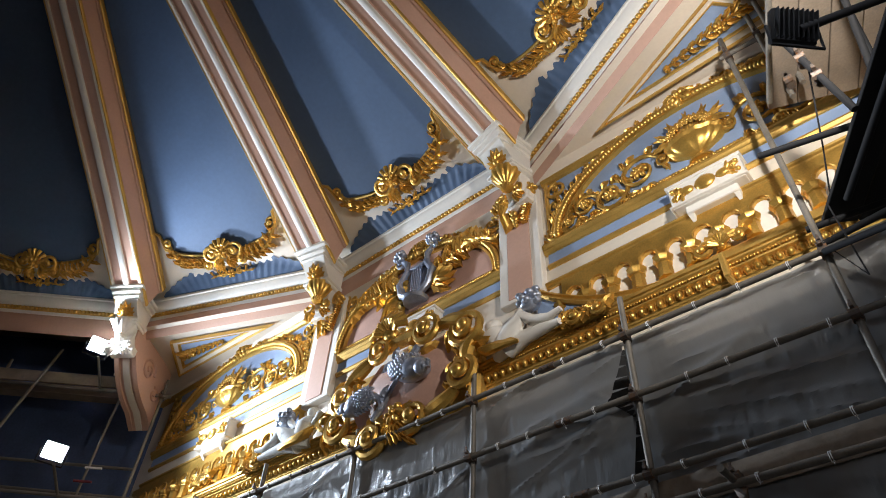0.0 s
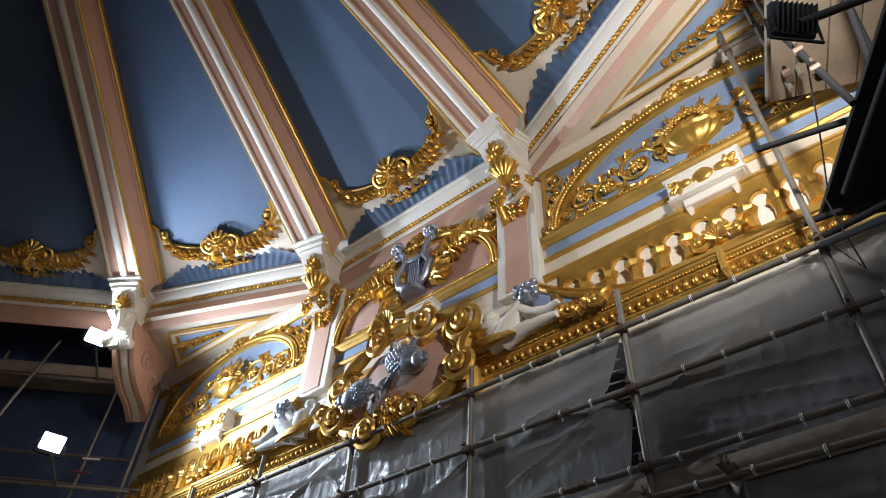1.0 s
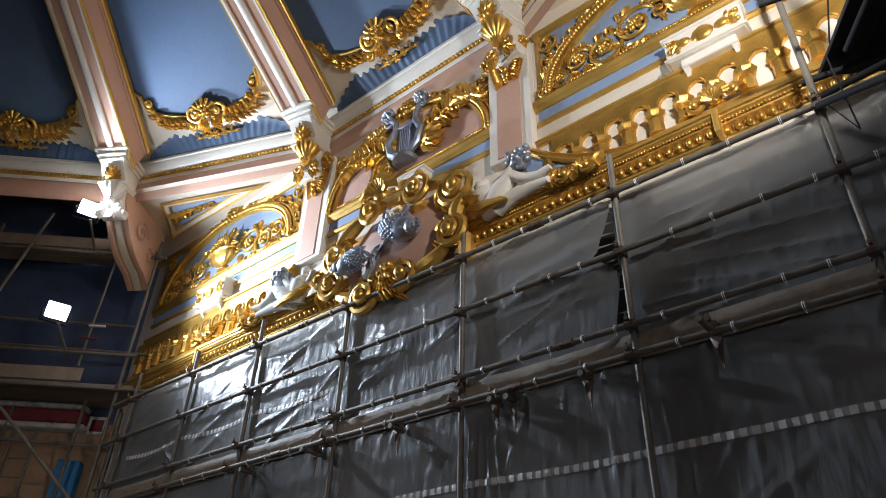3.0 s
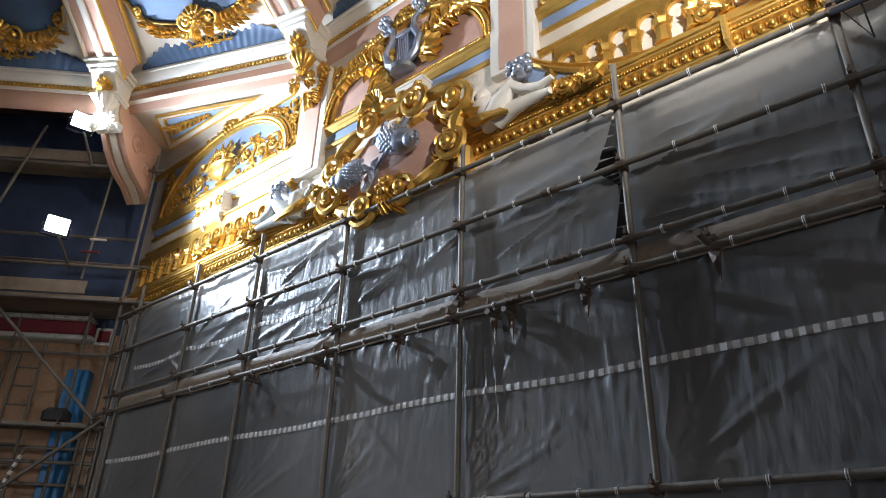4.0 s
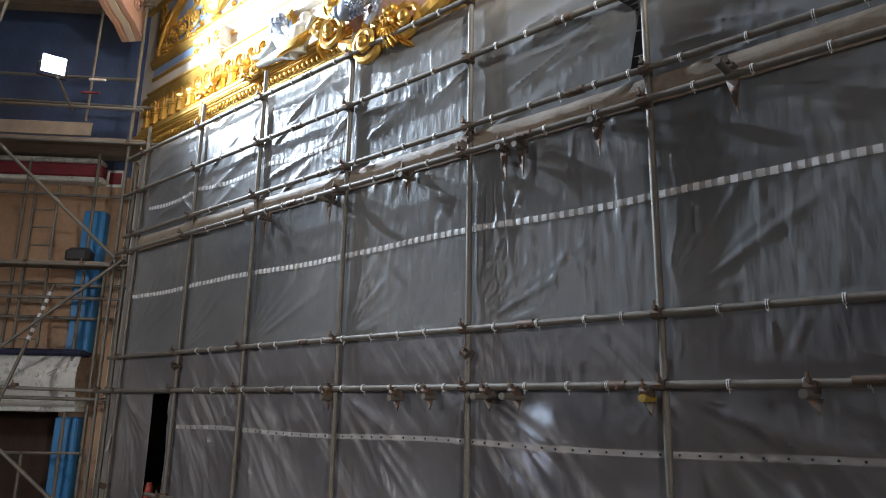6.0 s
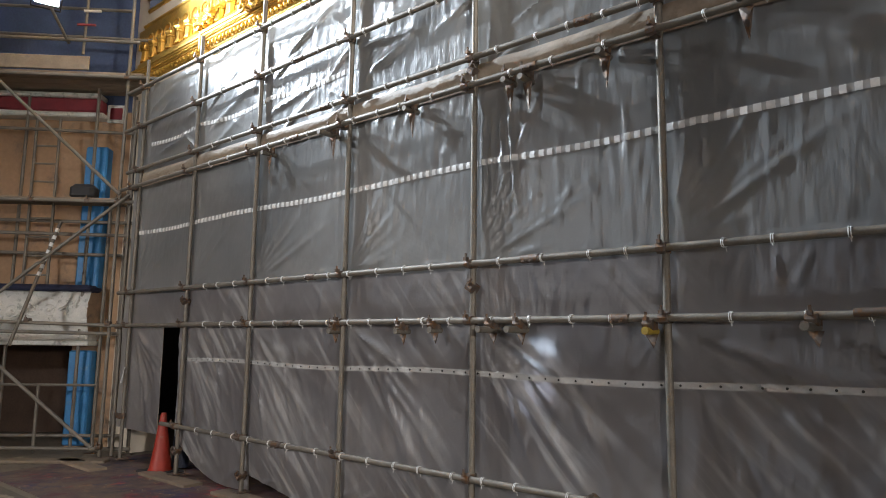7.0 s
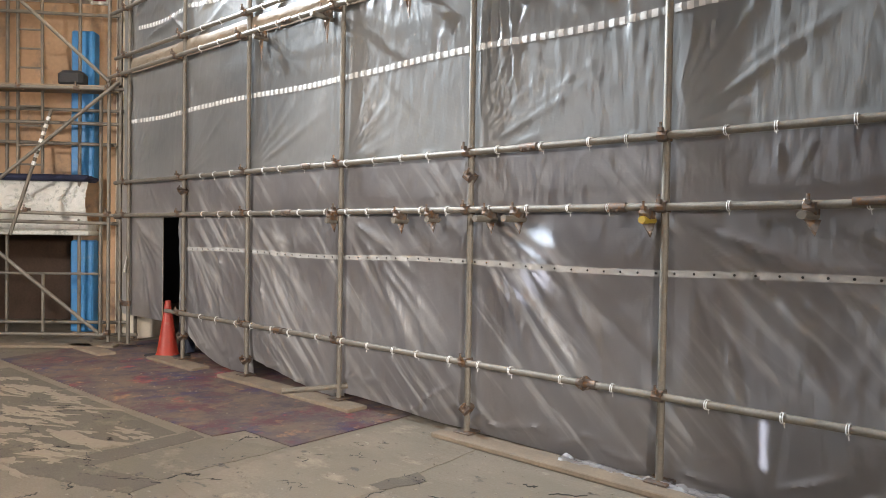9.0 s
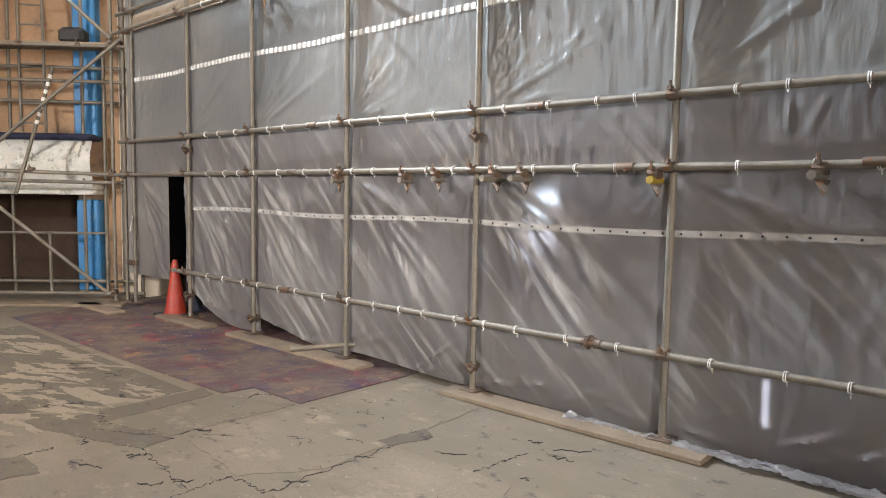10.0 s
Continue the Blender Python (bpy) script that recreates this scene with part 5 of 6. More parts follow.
def fish(x0, z0, ang, k):
    m = Matrix.Translation((x0, -0.2, z0)) @ Matrix.Rotation(-ang, 4, "Y") @ Matrix.Scale(k, 4)
    s = Shape(m)
    run = [(-0.36, 0, 0.10), (-0.22, -0.02, 0.0), (-0.05, -0.05, -0.04), (0.12, -0.06, -0.01), (0.26, -0.05, 0.03), (0.34, -0.03, 0.04)]
    s.tube(run, [0.035, 0.08, 0.14, 0.165, 0.14, 0.08], 12)
    for h in (-1, 1):
        s.leaf((-0.34, -0.02, 0.10), math.pi - 0.3 + h * 0.7, 0.24, 0.14, 0.05, 0.3 * h)
        s.leaf((0.0, -0.10, 0.06 * h), math.pi / 2 * h + 0.7 * h, 0.22, 0.10, 0.05, 0.2 * h)
        s.scroll((0.33, -0.06, 0.05 * h + 0.03), 0.05, 1.1, 0, h, 0.022, 0.05)
    for i in range(11):
        q = -0.26 + 0.045 * i
        rad = 0.06 + 0.105 * math.sin(math.pi * (i + 1.5) / 13)
        for j in range(7):
            a = math.pi * (0.08 + 0.84 * (j + 0.5 * (i % 2)) / 7)
            s.ball((q, -0.045 - rad * math.sin(a), -0.015 + rad * math.cos(a)), (0.036, 0.022, 0.028))
    for i in range(5):
        s.leaf((-0.12 + 0.07 * i, -0.05, 0.12), math.pi / 2 + 0.5, 0.16, 0.06, 0.04, 0.2)
    s.scroll((0.40, -0.10, 0.0), 0.06, 1.3, 0, 1, 0.026, 0.06).ball((0.32, -0.12, 0.0), (0.10, 0.09, 0.10))
    s.ball((0.24, -0.15, 0.06), 0.03)
    return s


part("fish", fish(0.20, 0.0, -0.42, 0.78), SILVER, c, "silver leaf scaly fish")
part("fish", fish(-0.42, -0.14, math.pi + 0.1, 0.66), SILVER, c, "silver leaf scaly fish")
part("staff", Shape().tube([(-0.35, -0.12, -0.34), (0.25, -0.17, 0.30)], 0.04, 8), SILVER, c)

# reclining statues with their vessels: plain shapes
for sx in (1, -1):
    m = Matrix.Translation((mx(sx, -3.08), 4.28, 5.47)) @ Matrix.Diagonal((sx * 1.12, 1.0, 0.88, 1))
    s = Shape(m)
    s.tube([(0.02, 0, 0.02), (0.0, -0.02, 0.10), (-0.03, -0.03, 0.20), (-0.07, -0.03, 0.29), (-0.09, -0.01, 0.35), (-0.10, 0, 0.40)], [0.12, 0.115, 0.11, 0.125, 0.10, 0.05], 14)
    s.ball((-0.115, -0.02, 0.455), (0.068, 0.075, 0.085)).ball((-0.10, 0.0, 0.485), (0.075, 0.08, 0.07))
    s.tube([(0.0, -0.02, 0.33), (0.10, -0.05, 0.30), (0.19, -0.05, 0.42), (0.25, -0.05, 0.52)], [0.06, 0.05, 0.042, 0.034], 10)
    s.tube([(-0.17, -0.02, 0.32), (-0.24, -0.07, 0.22), (-0.31, -0.10, 0.28)], [0.055, 0.045, 0.036], 10).ball((-0.32, -0.10, 0.30), 0.045)
    s.tube([(0.02, -0.05, 0.07), (0.16, -0.10, 0.20), (0.27, -0.11, 0.30), (0.36, -0.10, 0.20), (0.52, -0.10, 0.15), (0.64, -0.12, 0.17)], [0.11, 0.10, 0.075, 0.06, 0.045, 0.03], 12)
    s.tube([(0.04, -0.02, 0.05), (0.24, -0.04, 0.10), (0.46, -0.06, 0.08), (0.60, -0.08, 0.06)], [0.10, 0.08, 0.055, 0.035], 12)
    st = solid("reclining_statue", s, WHITE if sx > 0 else PLASTER_W, "white plaster reclining statue on the cornice", "statue", "reclining statues")
    v = Shape(m @ Matrix.Translation((0.29, -0.04, 0.46)))
    v.ball((0.02, 0, 0.09), (0.115, 0.09, 0.15))
    for k in range(14):
        a = k * 2.4
        v.ball((0.02 + 0.085 * math.cos(a), -0.03 + 0.05 * math.sin(a), 0.02 + 0.012 * k), 0.042)
    solid("silver_vessel", v, SILVER, "silver leaf vessel held by a statue", "vessel", "silver vessels")
    t = thing("gilded_drapery", "gilded drapery and scrolling leaves on the cornice", "ornament", (0, 0, 0), "gilded draperies")
    g = random.Random(9)
    for k in range(5):
        part("fold", Shape(m).tube([(-0.24 + 0.02 * k, -0.06, 0.20 - 0.03 * k), (-0.16 + 0.02 * k, -0.13, 0.10 - 0.018 * k), (0.0 + 0.02 * k, -0.15, 0.05 - 0.01 * k), (0.14 + 0.02 * k, -0.12, 0.09 - 0.02 * k)], [0.02, 0.036, 0.04, 0.02], 8), GOLD, t)
    for k in range(16):
        part("leaf", Shape(m).leaf((0.60 + 0.022 * k, 0.0, 0.0), g.uniform(0.3, 2.6), 0.22, 0.11, 0.07, 0.3), GOLD, t)
    part("volute", Shape(m).scroll((0.72, 0.0, 0.06), 0.09, 1.5, 0, 1, 0.03, 0.07), GOLD, t)
    part("volute", Shape(m).scroll((0.92, 0.0, 0.04), 0.075, 1.5, 3, -1, 0.03, 0.07), GOLD, t)
    part("volute", Shape(m).scroll((-0.42, -0.02, 0.14), 0.15, 1.6, 0, 1, 0.04, 0.1), GOLD, t)

# side wall with boxes, and its scaffold --------------------------------------
solid("wall_side", Shape(SIDE).box((0.5, 0.9, 1.45), (7.0, 1.2, 5.0)).box((0.5, 0.9, 0), (1.22, 1.2, 1.45)), TAN, "bare tan plaster wall beside the stage", "wall", kind="structure")
# navy base colour is bluer than the wall, to stand for lens haze
solid("wall_side_upper", Shape(SIDE).box((0.5, 0.92, 5.0), (7.0, 1.2, 9)), material("navy_wall_paint_and_haze", (0.06, 0.09, 0.18), 0.7, 0, 0.3, 2, 30), "dark navy upper wall beside the stage, blue raised for haze", "wall", kind="structure")
solid("wall_box_back", Shape(SIDE).box((1.0, 2.6, 0), (7.0, 2.8, 1.5)), material("brown_box_paint", (0.10, 0.06, 0.04), 0.7, 0, 0.3, 3, 30), "dark brown back of the lower box", "wall", kind="structure")
for z0, z1 in ((0.05, 1.38), (2.24, 4.40)):
    solid("painted_column", Shape(SIDE).box((0.86, 0.72, z0), (1.18, 0.92, z1), 0.02), CYAN, "flat column painted bright blue", "column", "blue columns")
bx = thing("box_front", "white plaster box front with worn relief and navy top", "balcony front", (0, 0, 0))
rows = []
g = random.Random(4)
for i in range(101):
    s_ = 0.88 + i * 0.04
    rows.append([(s_, 0.62 - 0.10 * math.sin(math.pi * j / 20) - 0.03 * abs(noise.noise((s_ * 5, j * 0.5, 0))) - 0.02 * abs(noise.noise((s_ * 12, j * 1.1, 4))), 1.62 + 0.60 * j / 20) for j in range(21)])
part("relief", Shape(SIDE).loft(rows), PLASTER_W, bx)
part("lower_moulding", Shape(SIDE).box((0.85, 0.50, 1.52), (4.9, 0.9, 1.62), 0.02).box((0.85, 0.55, 1.45), (4.9, 0.9, 1.52), 0.015), PLASTER_W, bx)
part("top_rail", Shape(SIDE).box((0.85, 0.48, 2.22), (4.9, 0.9, 2.31), 0.03), material("navy_cloth", (0.02, 0.025, 0.06), 0.85, 0, 0.3, 6, 60), bx)
s = Shape(SIDE)
for i in range(16):
    s.m = SIDE @ Matrix.Translation((1.05 + 0.25 * i, 0.55, 1.92))
    s.leaf((0, 0, 0), g.uniform(0, 6), 0.22, 0.10, 0.06, 0.3).scroll((0.1, 0, 0.02), 0.09, 1.3, g.uniform(0, 6), 1, 0.02, 0.05)
part("swags", s, PLASTER_W, bx)
ub = thing("upper_balcony_front", "dark red balcony front with white mouldings", "balcony front", (0, 0, 0))
part("red_band", Shape(SIDE).box((1.0, 0.70, 4.92), (4.9, 0.92, 5.14), 0.03), RED, ub)
part("upper_moulding", Shape(SIDE).box((1.0, 0.66, 5.14), (4.9, 0.92, 5.21), 0.02), PLASTER_W, ub)
part("lower_moulding", Shape(SIDE).box((0.95, 0.68, 4.84), (4.9, 0.92, 4.92), 0.02), PLASTER_W, ub)
nc = thing("square_plaque", "small white framed plaque on the wall", "plaque", (0, 0, 0))
part("plaque_frame", Shape(SIDE).box((0.70, 0.86, 4.82), (0.98, 0.90, 5.10), 0.01), PLASTER_W, nc)
part("plaque_face", Shape(SIDE).box((0.75, 0.85, 4.87), (0.93, 0.87, 5.05), 0.004), RED, nc)

for s_, top, d in ((0.35, 7.75, 0.0), (0.22, 4.9, 0.06), (0.10, 3.6, 0.30), (0.52, 5.2, 0.75), (2.9, 7.9, 0.0), (0.62, 3.4, 0.4), (2.05, 5.2, 0.7), (1.0, 5.3, 0.6)):
    t = thing("scaffold_standard", "upright scaffold tube beside the boxes", "scaffold tube", (0, 0, 0), "scaffold uprights")
    part("tube", Shape(SIDE).tube([(s_, d, 0.02), (s_, d, top)], R48, 10), TUBE, t)
    part("base_plate", Shape(SIDE).box((s_ - 0.07, d - 0.07, 0.0), (s_ + 0.07, d + 0.07, 0.012), 0.003), CLAMP, t)
for s0, z0, s1, z1, d in ((-0.15, 1.72, 3.4, 1.80, -0.05), (-0.1, 3.42, 3.4, 3.42, -0.05), (0.0, 3.22, 3.4, 3.24, 0.55), (-0.1, 5.20, 3.4, 5.22, -0.05), (0.1, 5.95, 3.4, 6.0, 0.4), (0.2, 7.42, 3.2, 7.46, -0.05),
                          (0.0, 0.10, 3.4, 0.12, 0.1), (0.3, 0.22, 3.4, 0.22, 0.5), (0.4, 4.55, 3.4, 4.6, 0.5), (0.5, 2.75, 3.2, 2.78, 0.6), (0.2, 5.72, 3.3, 5.75, -0.05), (0.6, 6.5, 3.0, 6.52, 0.6), (0.3, 3.0, 3.2, 3.02, 0.3), (0.2, 1.62, 2.2, 1.64, 0.1)):
    t = thing("scaffold_ledger", "horizontal scaffold tube beside the boxes", "scaffold tube", (0, 0, 0), "scaffold ledgers")
    part("tube", Shape(SIDE).tube([(s0, d, z0), (s1, d, z1)], R48, 10), TUBE, t)
for s0, z0, s1, z1 in ((2.6, 5.57, 0.31, 3.51), (0.18, 3.51, 2.3, 1.69), (2.4, 1.78, 0.43, 0.15), (2.15, 8.1, 2.75, 5.3)):
    t = thing("scaffold_brace", "sloping scaffold tube bracing the side scaffold", "scaffold tube", (0, 0, 0), "scaffold braces")
    part("tube", Shape(SIDE).tube([(s0, -0.1, z0), (s1, -0.1, z1)], R48, 10), TUBE, t)
for s_, z, k in ((0.35, 1.75, 1), (0.35, 3.42, 1), (0.22, 3.45, 1), (0.35, 5.2, 1), (0.35, 7.43, 1), (0.22, 1.72, 0), (1.4, 1.78, 1), (0.35, 0.15, 1), (1.5, 3.42, 1), (0.75, 3.42, 1)):
    solid("scaffold_coupler", coupler(SIDE @ Matrix.Translation((s_, -0.05, z)), CLAMP), CLAMP, "rusty steel scaffold coupler", "coupler", "scaffold couplers")


def deck(name_label, m, s0, s1, d0, d1, z, n, mat=BOARD):
    t = thing("scaffold_deck", name_label, "scaffold deck", (0, 0, 0), "scaffold decks")
    w = (d1 - d0) / n
    for i in range(n):
        part("board", Shape(m).box((s0, d0 + w * i + 0.004, z), (s1, d0 + w * (i + 1) - 0.004, z + 0.038), 0.004), mat, t)
    return t


deck("timber scaffold deck beside the upper boxes", SIDE, 0.15, 3.4, 0.0, 0.88, 5.25, 4)
deck("pale timber scaffold deck high beside the arch", SIDE, 0.7, 3.2, 0.0, 0.40, 7.48, 2)
deck("timber scaffold deck before the lower boxes", SIDE, 0.45, 3.4, 0.1, 0.55, 3.46, 2)
tb = Shape(SIDE).box((0.9, -0.03, 5.30), (3.4, 0.0, 5.50), 0.004)
solid("toe_board", tb, BOARD, "timber toe board along the scaffold deck", "board")
solid("toe_board", Shape(SIDE).box((0.75, -0.03, 7.52), (3.2, 0.0, 7.72), 0.004), BOARD, "timber toe board along the high deck", "board")
# low handrail before the lower box
hr = thing("handrail", "pale metal handrail before the lower box", "handrail", (0, 0, 0))
part("rail", Shape(SIDE).tube([(0.6, 0.3, 0.92), (3.4, 0.3, 0.92)], 0.018, 8), TUBE, hr)
for s_ in (1.35, 2.6):
    part("post", Shape(SIDE).tube([(s_, 0.3, 0.02), (s_, 0.3, 0.92)], 0.022, 8), TUBE, hr)
# ladder
ld = thing("ladder", "aluminium ladder leaning on the side scaffold", "ladder", (0, 0, 0))
for k in (0, 1):
    part("stile", Shape(SIDE).tube([(1.36 + 0.33 * k, 0.30, 2.3), (1.5 + 0.33 * k, 0.55, 4.75)], 0.022, 8), TUBE, ld)
for i in range(9):
    q = i / 9 + 0.05
    part("rung", Shape(SIDE).tube([(1.36 + 0.14 * q, 0.30 + 0.25 * q, 2.3 + 2.45 * q), (1.69 + 0.14 * q, 0.30 + 0.25 * q, 2.3 + 2.45 * q)], 0.014, 8), TUBE, ld)
pl = solid("leaning_tube", Shape(SIDE).tube([(1.55, -0.15, 1.45), (1.15, 0.1, 3.15)], R48, 8), TUBE, "loose scaffold tube leaning with hazard tape", "scaffold tube")
for i in range(7):
    a = 0.55 + 0.06 * i
    part("tape_band", Shape(SIDE).tube([(1.55 - 0.4 * a, -0.15 + 0.25 * a, 1.45 + 1.7 * a), (1.55 - 0.4 * (a + 0.03), -0.15 + 0.25 * (a + 0.03), 1.45 + 1.7 * (a + 0.03))], R48 + 0.003, 8), TAPE, pl)
for s_, d, z, h, mat, lab in ((0.80, 0.55, 3.50, 0.22, DARK, "black tool bag on the scaffold deck"),):
    solid("tool_bag", Shape(SIDE).box((s_, d - 0.35, z), (s_ + 0.34, d - 0.1, z + h), 0.05), mat, lab, "bag")
solid("batten_post", Shape(SIDE).tube([(1.02, 0.03, 5.55), (0.98, 0.03, 8.1)], 0.02, 8), TUBE, "thin tube that carries painted battens", "scaffold tube")
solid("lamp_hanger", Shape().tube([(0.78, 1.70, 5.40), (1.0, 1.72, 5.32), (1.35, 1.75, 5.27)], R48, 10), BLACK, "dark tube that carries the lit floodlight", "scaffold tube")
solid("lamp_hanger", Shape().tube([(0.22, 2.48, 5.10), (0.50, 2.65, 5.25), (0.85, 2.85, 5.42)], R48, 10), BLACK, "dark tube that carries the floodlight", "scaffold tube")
# battens that catch the lamps
for s_, z, w, mat in ((0.86, 7.98, 0.28, WHITE), (0.95, 7.76, 0.28, WHITE), (0.80, 6.17, 0.24, WHITE), (0.86, 5.96, 0.26, RED), (0.95, 5.74, 0.24, RED)):
    solid("timber_batten", Shape(SIDE).box((s_, -0.02, z), (s_ + w, 0.01, z + 0.03), 0.004), mat, "short painted batten beside the floodlight", "batten", "battens")


def floodlight(m, label, lens=LED):
    """Face towards local -y."""
    t = thing("floodlight", label, "floodlight", (0, 0, 0), "floodlights")
    part("housing", Shape(m).box((-0.15, 0.0, -0.12), (0.15, 0.07, 0.12), 0.015), BLACK, t)
    part("lens", Shape(m).box((-0.135, -0.012, -0.105), (0.135, -0.002, 0.105), 0.004), lens, t, "glowing LED face" if lens is LED else "unlit LED face")
    for i in range(9):
        part("cooling_fin", Shape(m).box((-0.13 + 0.032 * i, 0.07, -0.1), (-0.122 + 0.032 * i, 0.11, 0.1)), BLACK, t)
    part("bracket", Shape(m).tube([(-0.17, 0.03, 0), (-0.17, 0.1, -0.16), (0.17, 0.1, -0.16), (0.17, 0.03, 0)], 0.012, 6), BLACK, t)
    return t


def facing(p, target):
    d = (Vector(target) - Vector(p)).normalized()
    x = Vector((0, 0, 1)).cross(-d).normalized()
    z = (-d).cross(x)
    m = Matrix((x.to_4d(), (-d).to_4d(), z.to_4d(), (0, 0, 0, 1))).transposed()
    m[3][0] = m[3][1] = m[3][2] = 0
    m[0][3], m[1][3], m[2][3] = p
    return m


floodlight(facing(FLOOD_HIGH, (0, 0.5, 3)), "LED floodlight clamped high on the side scaffold")
floodlight(facing(FLOOD_LOW, (0, 0.5, 2)), "LED floodlight clamped to the side scaffold")
floodlight(facing(FLOOD_RIGHT, (-2.0, 4.6, 7.8)) @ Matrix.Scale(0.85, 4), "black LED floodlight beside the tower deck")
floodlight(facing((0.18, 2.50, 5.17), (-1.9, 4.6, 7.2)) @ Matrix.Scale(0.85, 4), "unlit black floodlight under the tower deck", RUBBER_AND_SHADE)
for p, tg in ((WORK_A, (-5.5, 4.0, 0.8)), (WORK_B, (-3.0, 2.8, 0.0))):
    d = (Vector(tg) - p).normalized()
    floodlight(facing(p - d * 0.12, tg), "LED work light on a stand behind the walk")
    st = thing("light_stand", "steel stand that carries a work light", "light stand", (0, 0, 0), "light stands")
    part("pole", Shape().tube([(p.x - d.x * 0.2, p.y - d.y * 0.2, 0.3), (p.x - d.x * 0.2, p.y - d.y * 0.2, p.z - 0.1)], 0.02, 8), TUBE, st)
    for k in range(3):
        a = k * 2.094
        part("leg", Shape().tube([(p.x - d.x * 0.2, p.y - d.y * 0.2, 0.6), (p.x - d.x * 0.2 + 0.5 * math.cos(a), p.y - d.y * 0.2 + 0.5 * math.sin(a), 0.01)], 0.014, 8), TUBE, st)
for s_, z in ((1.19, 7.68), (1.09, 5.94)):
    solid("clamped_tube", Shape(SIDE).tube([(s_, -0.78, z - 0.11), (s_ + 0.15, 0.05, z - 0.22)], 0.02, 8), TUBE, "short tube carrying a floodlight", "scaffold tube", "clamped tubes")

# tower at the right: two decks and their tubes
TW = Matrix(((0.52, 0.854, 0, -0.24), (-0.854, 0.52, 0, 4.18), (0, 0, 1, 0), (0, 0, 0, 1)))
# boards of the overhead deck are coloured black to stand for their shade
t = deck("scaffold deck overhead, its shade coloured black", TW, 0.02, 3.2, 0.04, 2.0, 5.30, 8, BLACK)
deck("bare timber scaffold deck above the floodlight", Matrix(((0.362, 0.932, 0, -0.16), (-0.932, 0.362, 0, 4.10), (0, 0, 1, 0), (0, 0, 0, 1))), 0.0, 2.4, 0.0, 0.92, 6.62, 4)
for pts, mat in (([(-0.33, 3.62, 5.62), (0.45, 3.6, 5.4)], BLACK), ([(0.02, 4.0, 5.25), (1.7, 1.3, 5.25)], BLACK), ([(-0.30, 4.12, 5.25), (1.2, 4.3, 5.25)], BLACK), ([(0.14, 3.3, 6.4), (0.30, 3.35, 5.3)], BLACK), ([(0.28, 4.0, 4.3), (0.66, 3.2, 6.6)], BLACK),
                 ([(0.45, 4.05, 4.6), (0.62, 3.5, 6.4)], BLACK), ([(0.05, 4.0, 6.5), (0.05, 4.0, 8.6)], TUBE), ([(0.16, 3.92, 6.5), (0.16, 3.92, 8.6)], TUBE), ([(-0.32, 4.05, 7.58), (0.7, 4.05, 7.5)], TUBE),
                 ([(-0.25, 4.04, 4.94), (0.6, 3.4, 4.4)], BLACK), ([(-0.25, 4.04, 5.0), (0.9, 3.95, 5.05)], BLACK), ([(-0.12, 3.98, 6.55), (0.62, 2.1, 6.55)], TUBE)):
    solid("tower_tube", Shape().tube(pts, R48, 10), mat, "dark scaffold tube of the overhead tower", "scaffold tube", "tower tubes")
for p in ((-0.25, 4.05, 5.0), (-0.25, 4.05, 7.58), (0.05, 4.0, 7.55), (0.08, 3.9, 6.6), (0.20, 3.32, 6.0), (0.23, 3.33, 5.75)):
    solid("scaffold_coupler", coupler(Matrix.Translation(p), CLAMP), CLAMP, "rusty steel scaffold coupler", "coupler", "scaffold couplers")
for pts in ([(0.22, 3.3, 5.9), (0.05, 3.7, 5.5), (-0.05, 3.9, 5.28)], [(-0.1, 4.0, 5.28), (-0.08, 4.0, 4.6), (-0.22, 4.05, 4.98)]):
    solid("power_cable", Shape().tube(pts, 0.006, 6), BLACK, "black power cable hanging from the tower", "cable", "cables")

# small things on the main scaffold -------------------------------------------
for x, z, L in ((-4.85, 1.66, 0.05), (-4.0, 1.66, 0.05), (-3.65, 1.67, 0.03), (-3.08, 1.67, 0.14), (-2.83, 1.67, 0.14), (-1.86, 1.66, 0.05), (-0.95, 1.68, 0.16), (-1.22, 3.58, 0.22), (-2.77, 3.50, 0.06), (-2.93, 3.52, 0.05), (-3.95, 3.52, 0.06), (-4.98, 3.50, 0.14), (-6.01, 3.50, 0.06), (-2.14, 3.52, 0.06)):
    t = thing("transom_end", "end of a cross tube clamped under the ledger", "scaffold tube", (0, 0, 0), "cross tube ends")
    part("tube", Shape().tube([(x, SY + 0.03, z - 0.01), (x, SY - 0.08 - L, z - 0.01)], R48, 10), YELLOW if x == -1.86 else TUBE, t)
    part("coupler", coupler(Matrix.Translation((x, SY - 0.07, z + 0.03)), CLAMP), CLAMP, t)
    tip = Shape().add([(x - 0.035, SY - 0.05, z - 0.03), (x + 0.05, SY - 0.05, z - 0.03), (x + 0.03, SY - 0.07, z - 0.10), (x + 0.02, SY - 0.05, z - (0.26 if z > 3 else 0.12)), (x + 0.01, SY - 0.03, z - 0.09)], [(0, 1, 2), (0, 2, 3), (1, 4, 3, 2), (0, 3, 4)])
    part("coupler_flap", tip, CLAMP, t, smooth=False)
solid("near_tube_end", Shape().tube([(-0.75, 4.0, 1.74), (-0.3, 3.98, 1.75)], R48, 10), CLAMP, "rusty tube clamped alongside the ledger", "scaffold tube")
for x, z in ((-3.3, 0.22), (-6.29, 0.2), (-3.3, 1.98), (-7.62, 2.0), (-2.30, 0.57), (-7.62, 0.3), (-3.3, 3.70)):
    solid("scaffold_coupler", coupler(Matrix.Translation((x, SY - 0.03, z)) @ Matrix.Rotation(0.6, 4, "Y"), CLAMP), CLAMP, "rusty steel scaffold coupler", "coupler", "scaffold couplers")
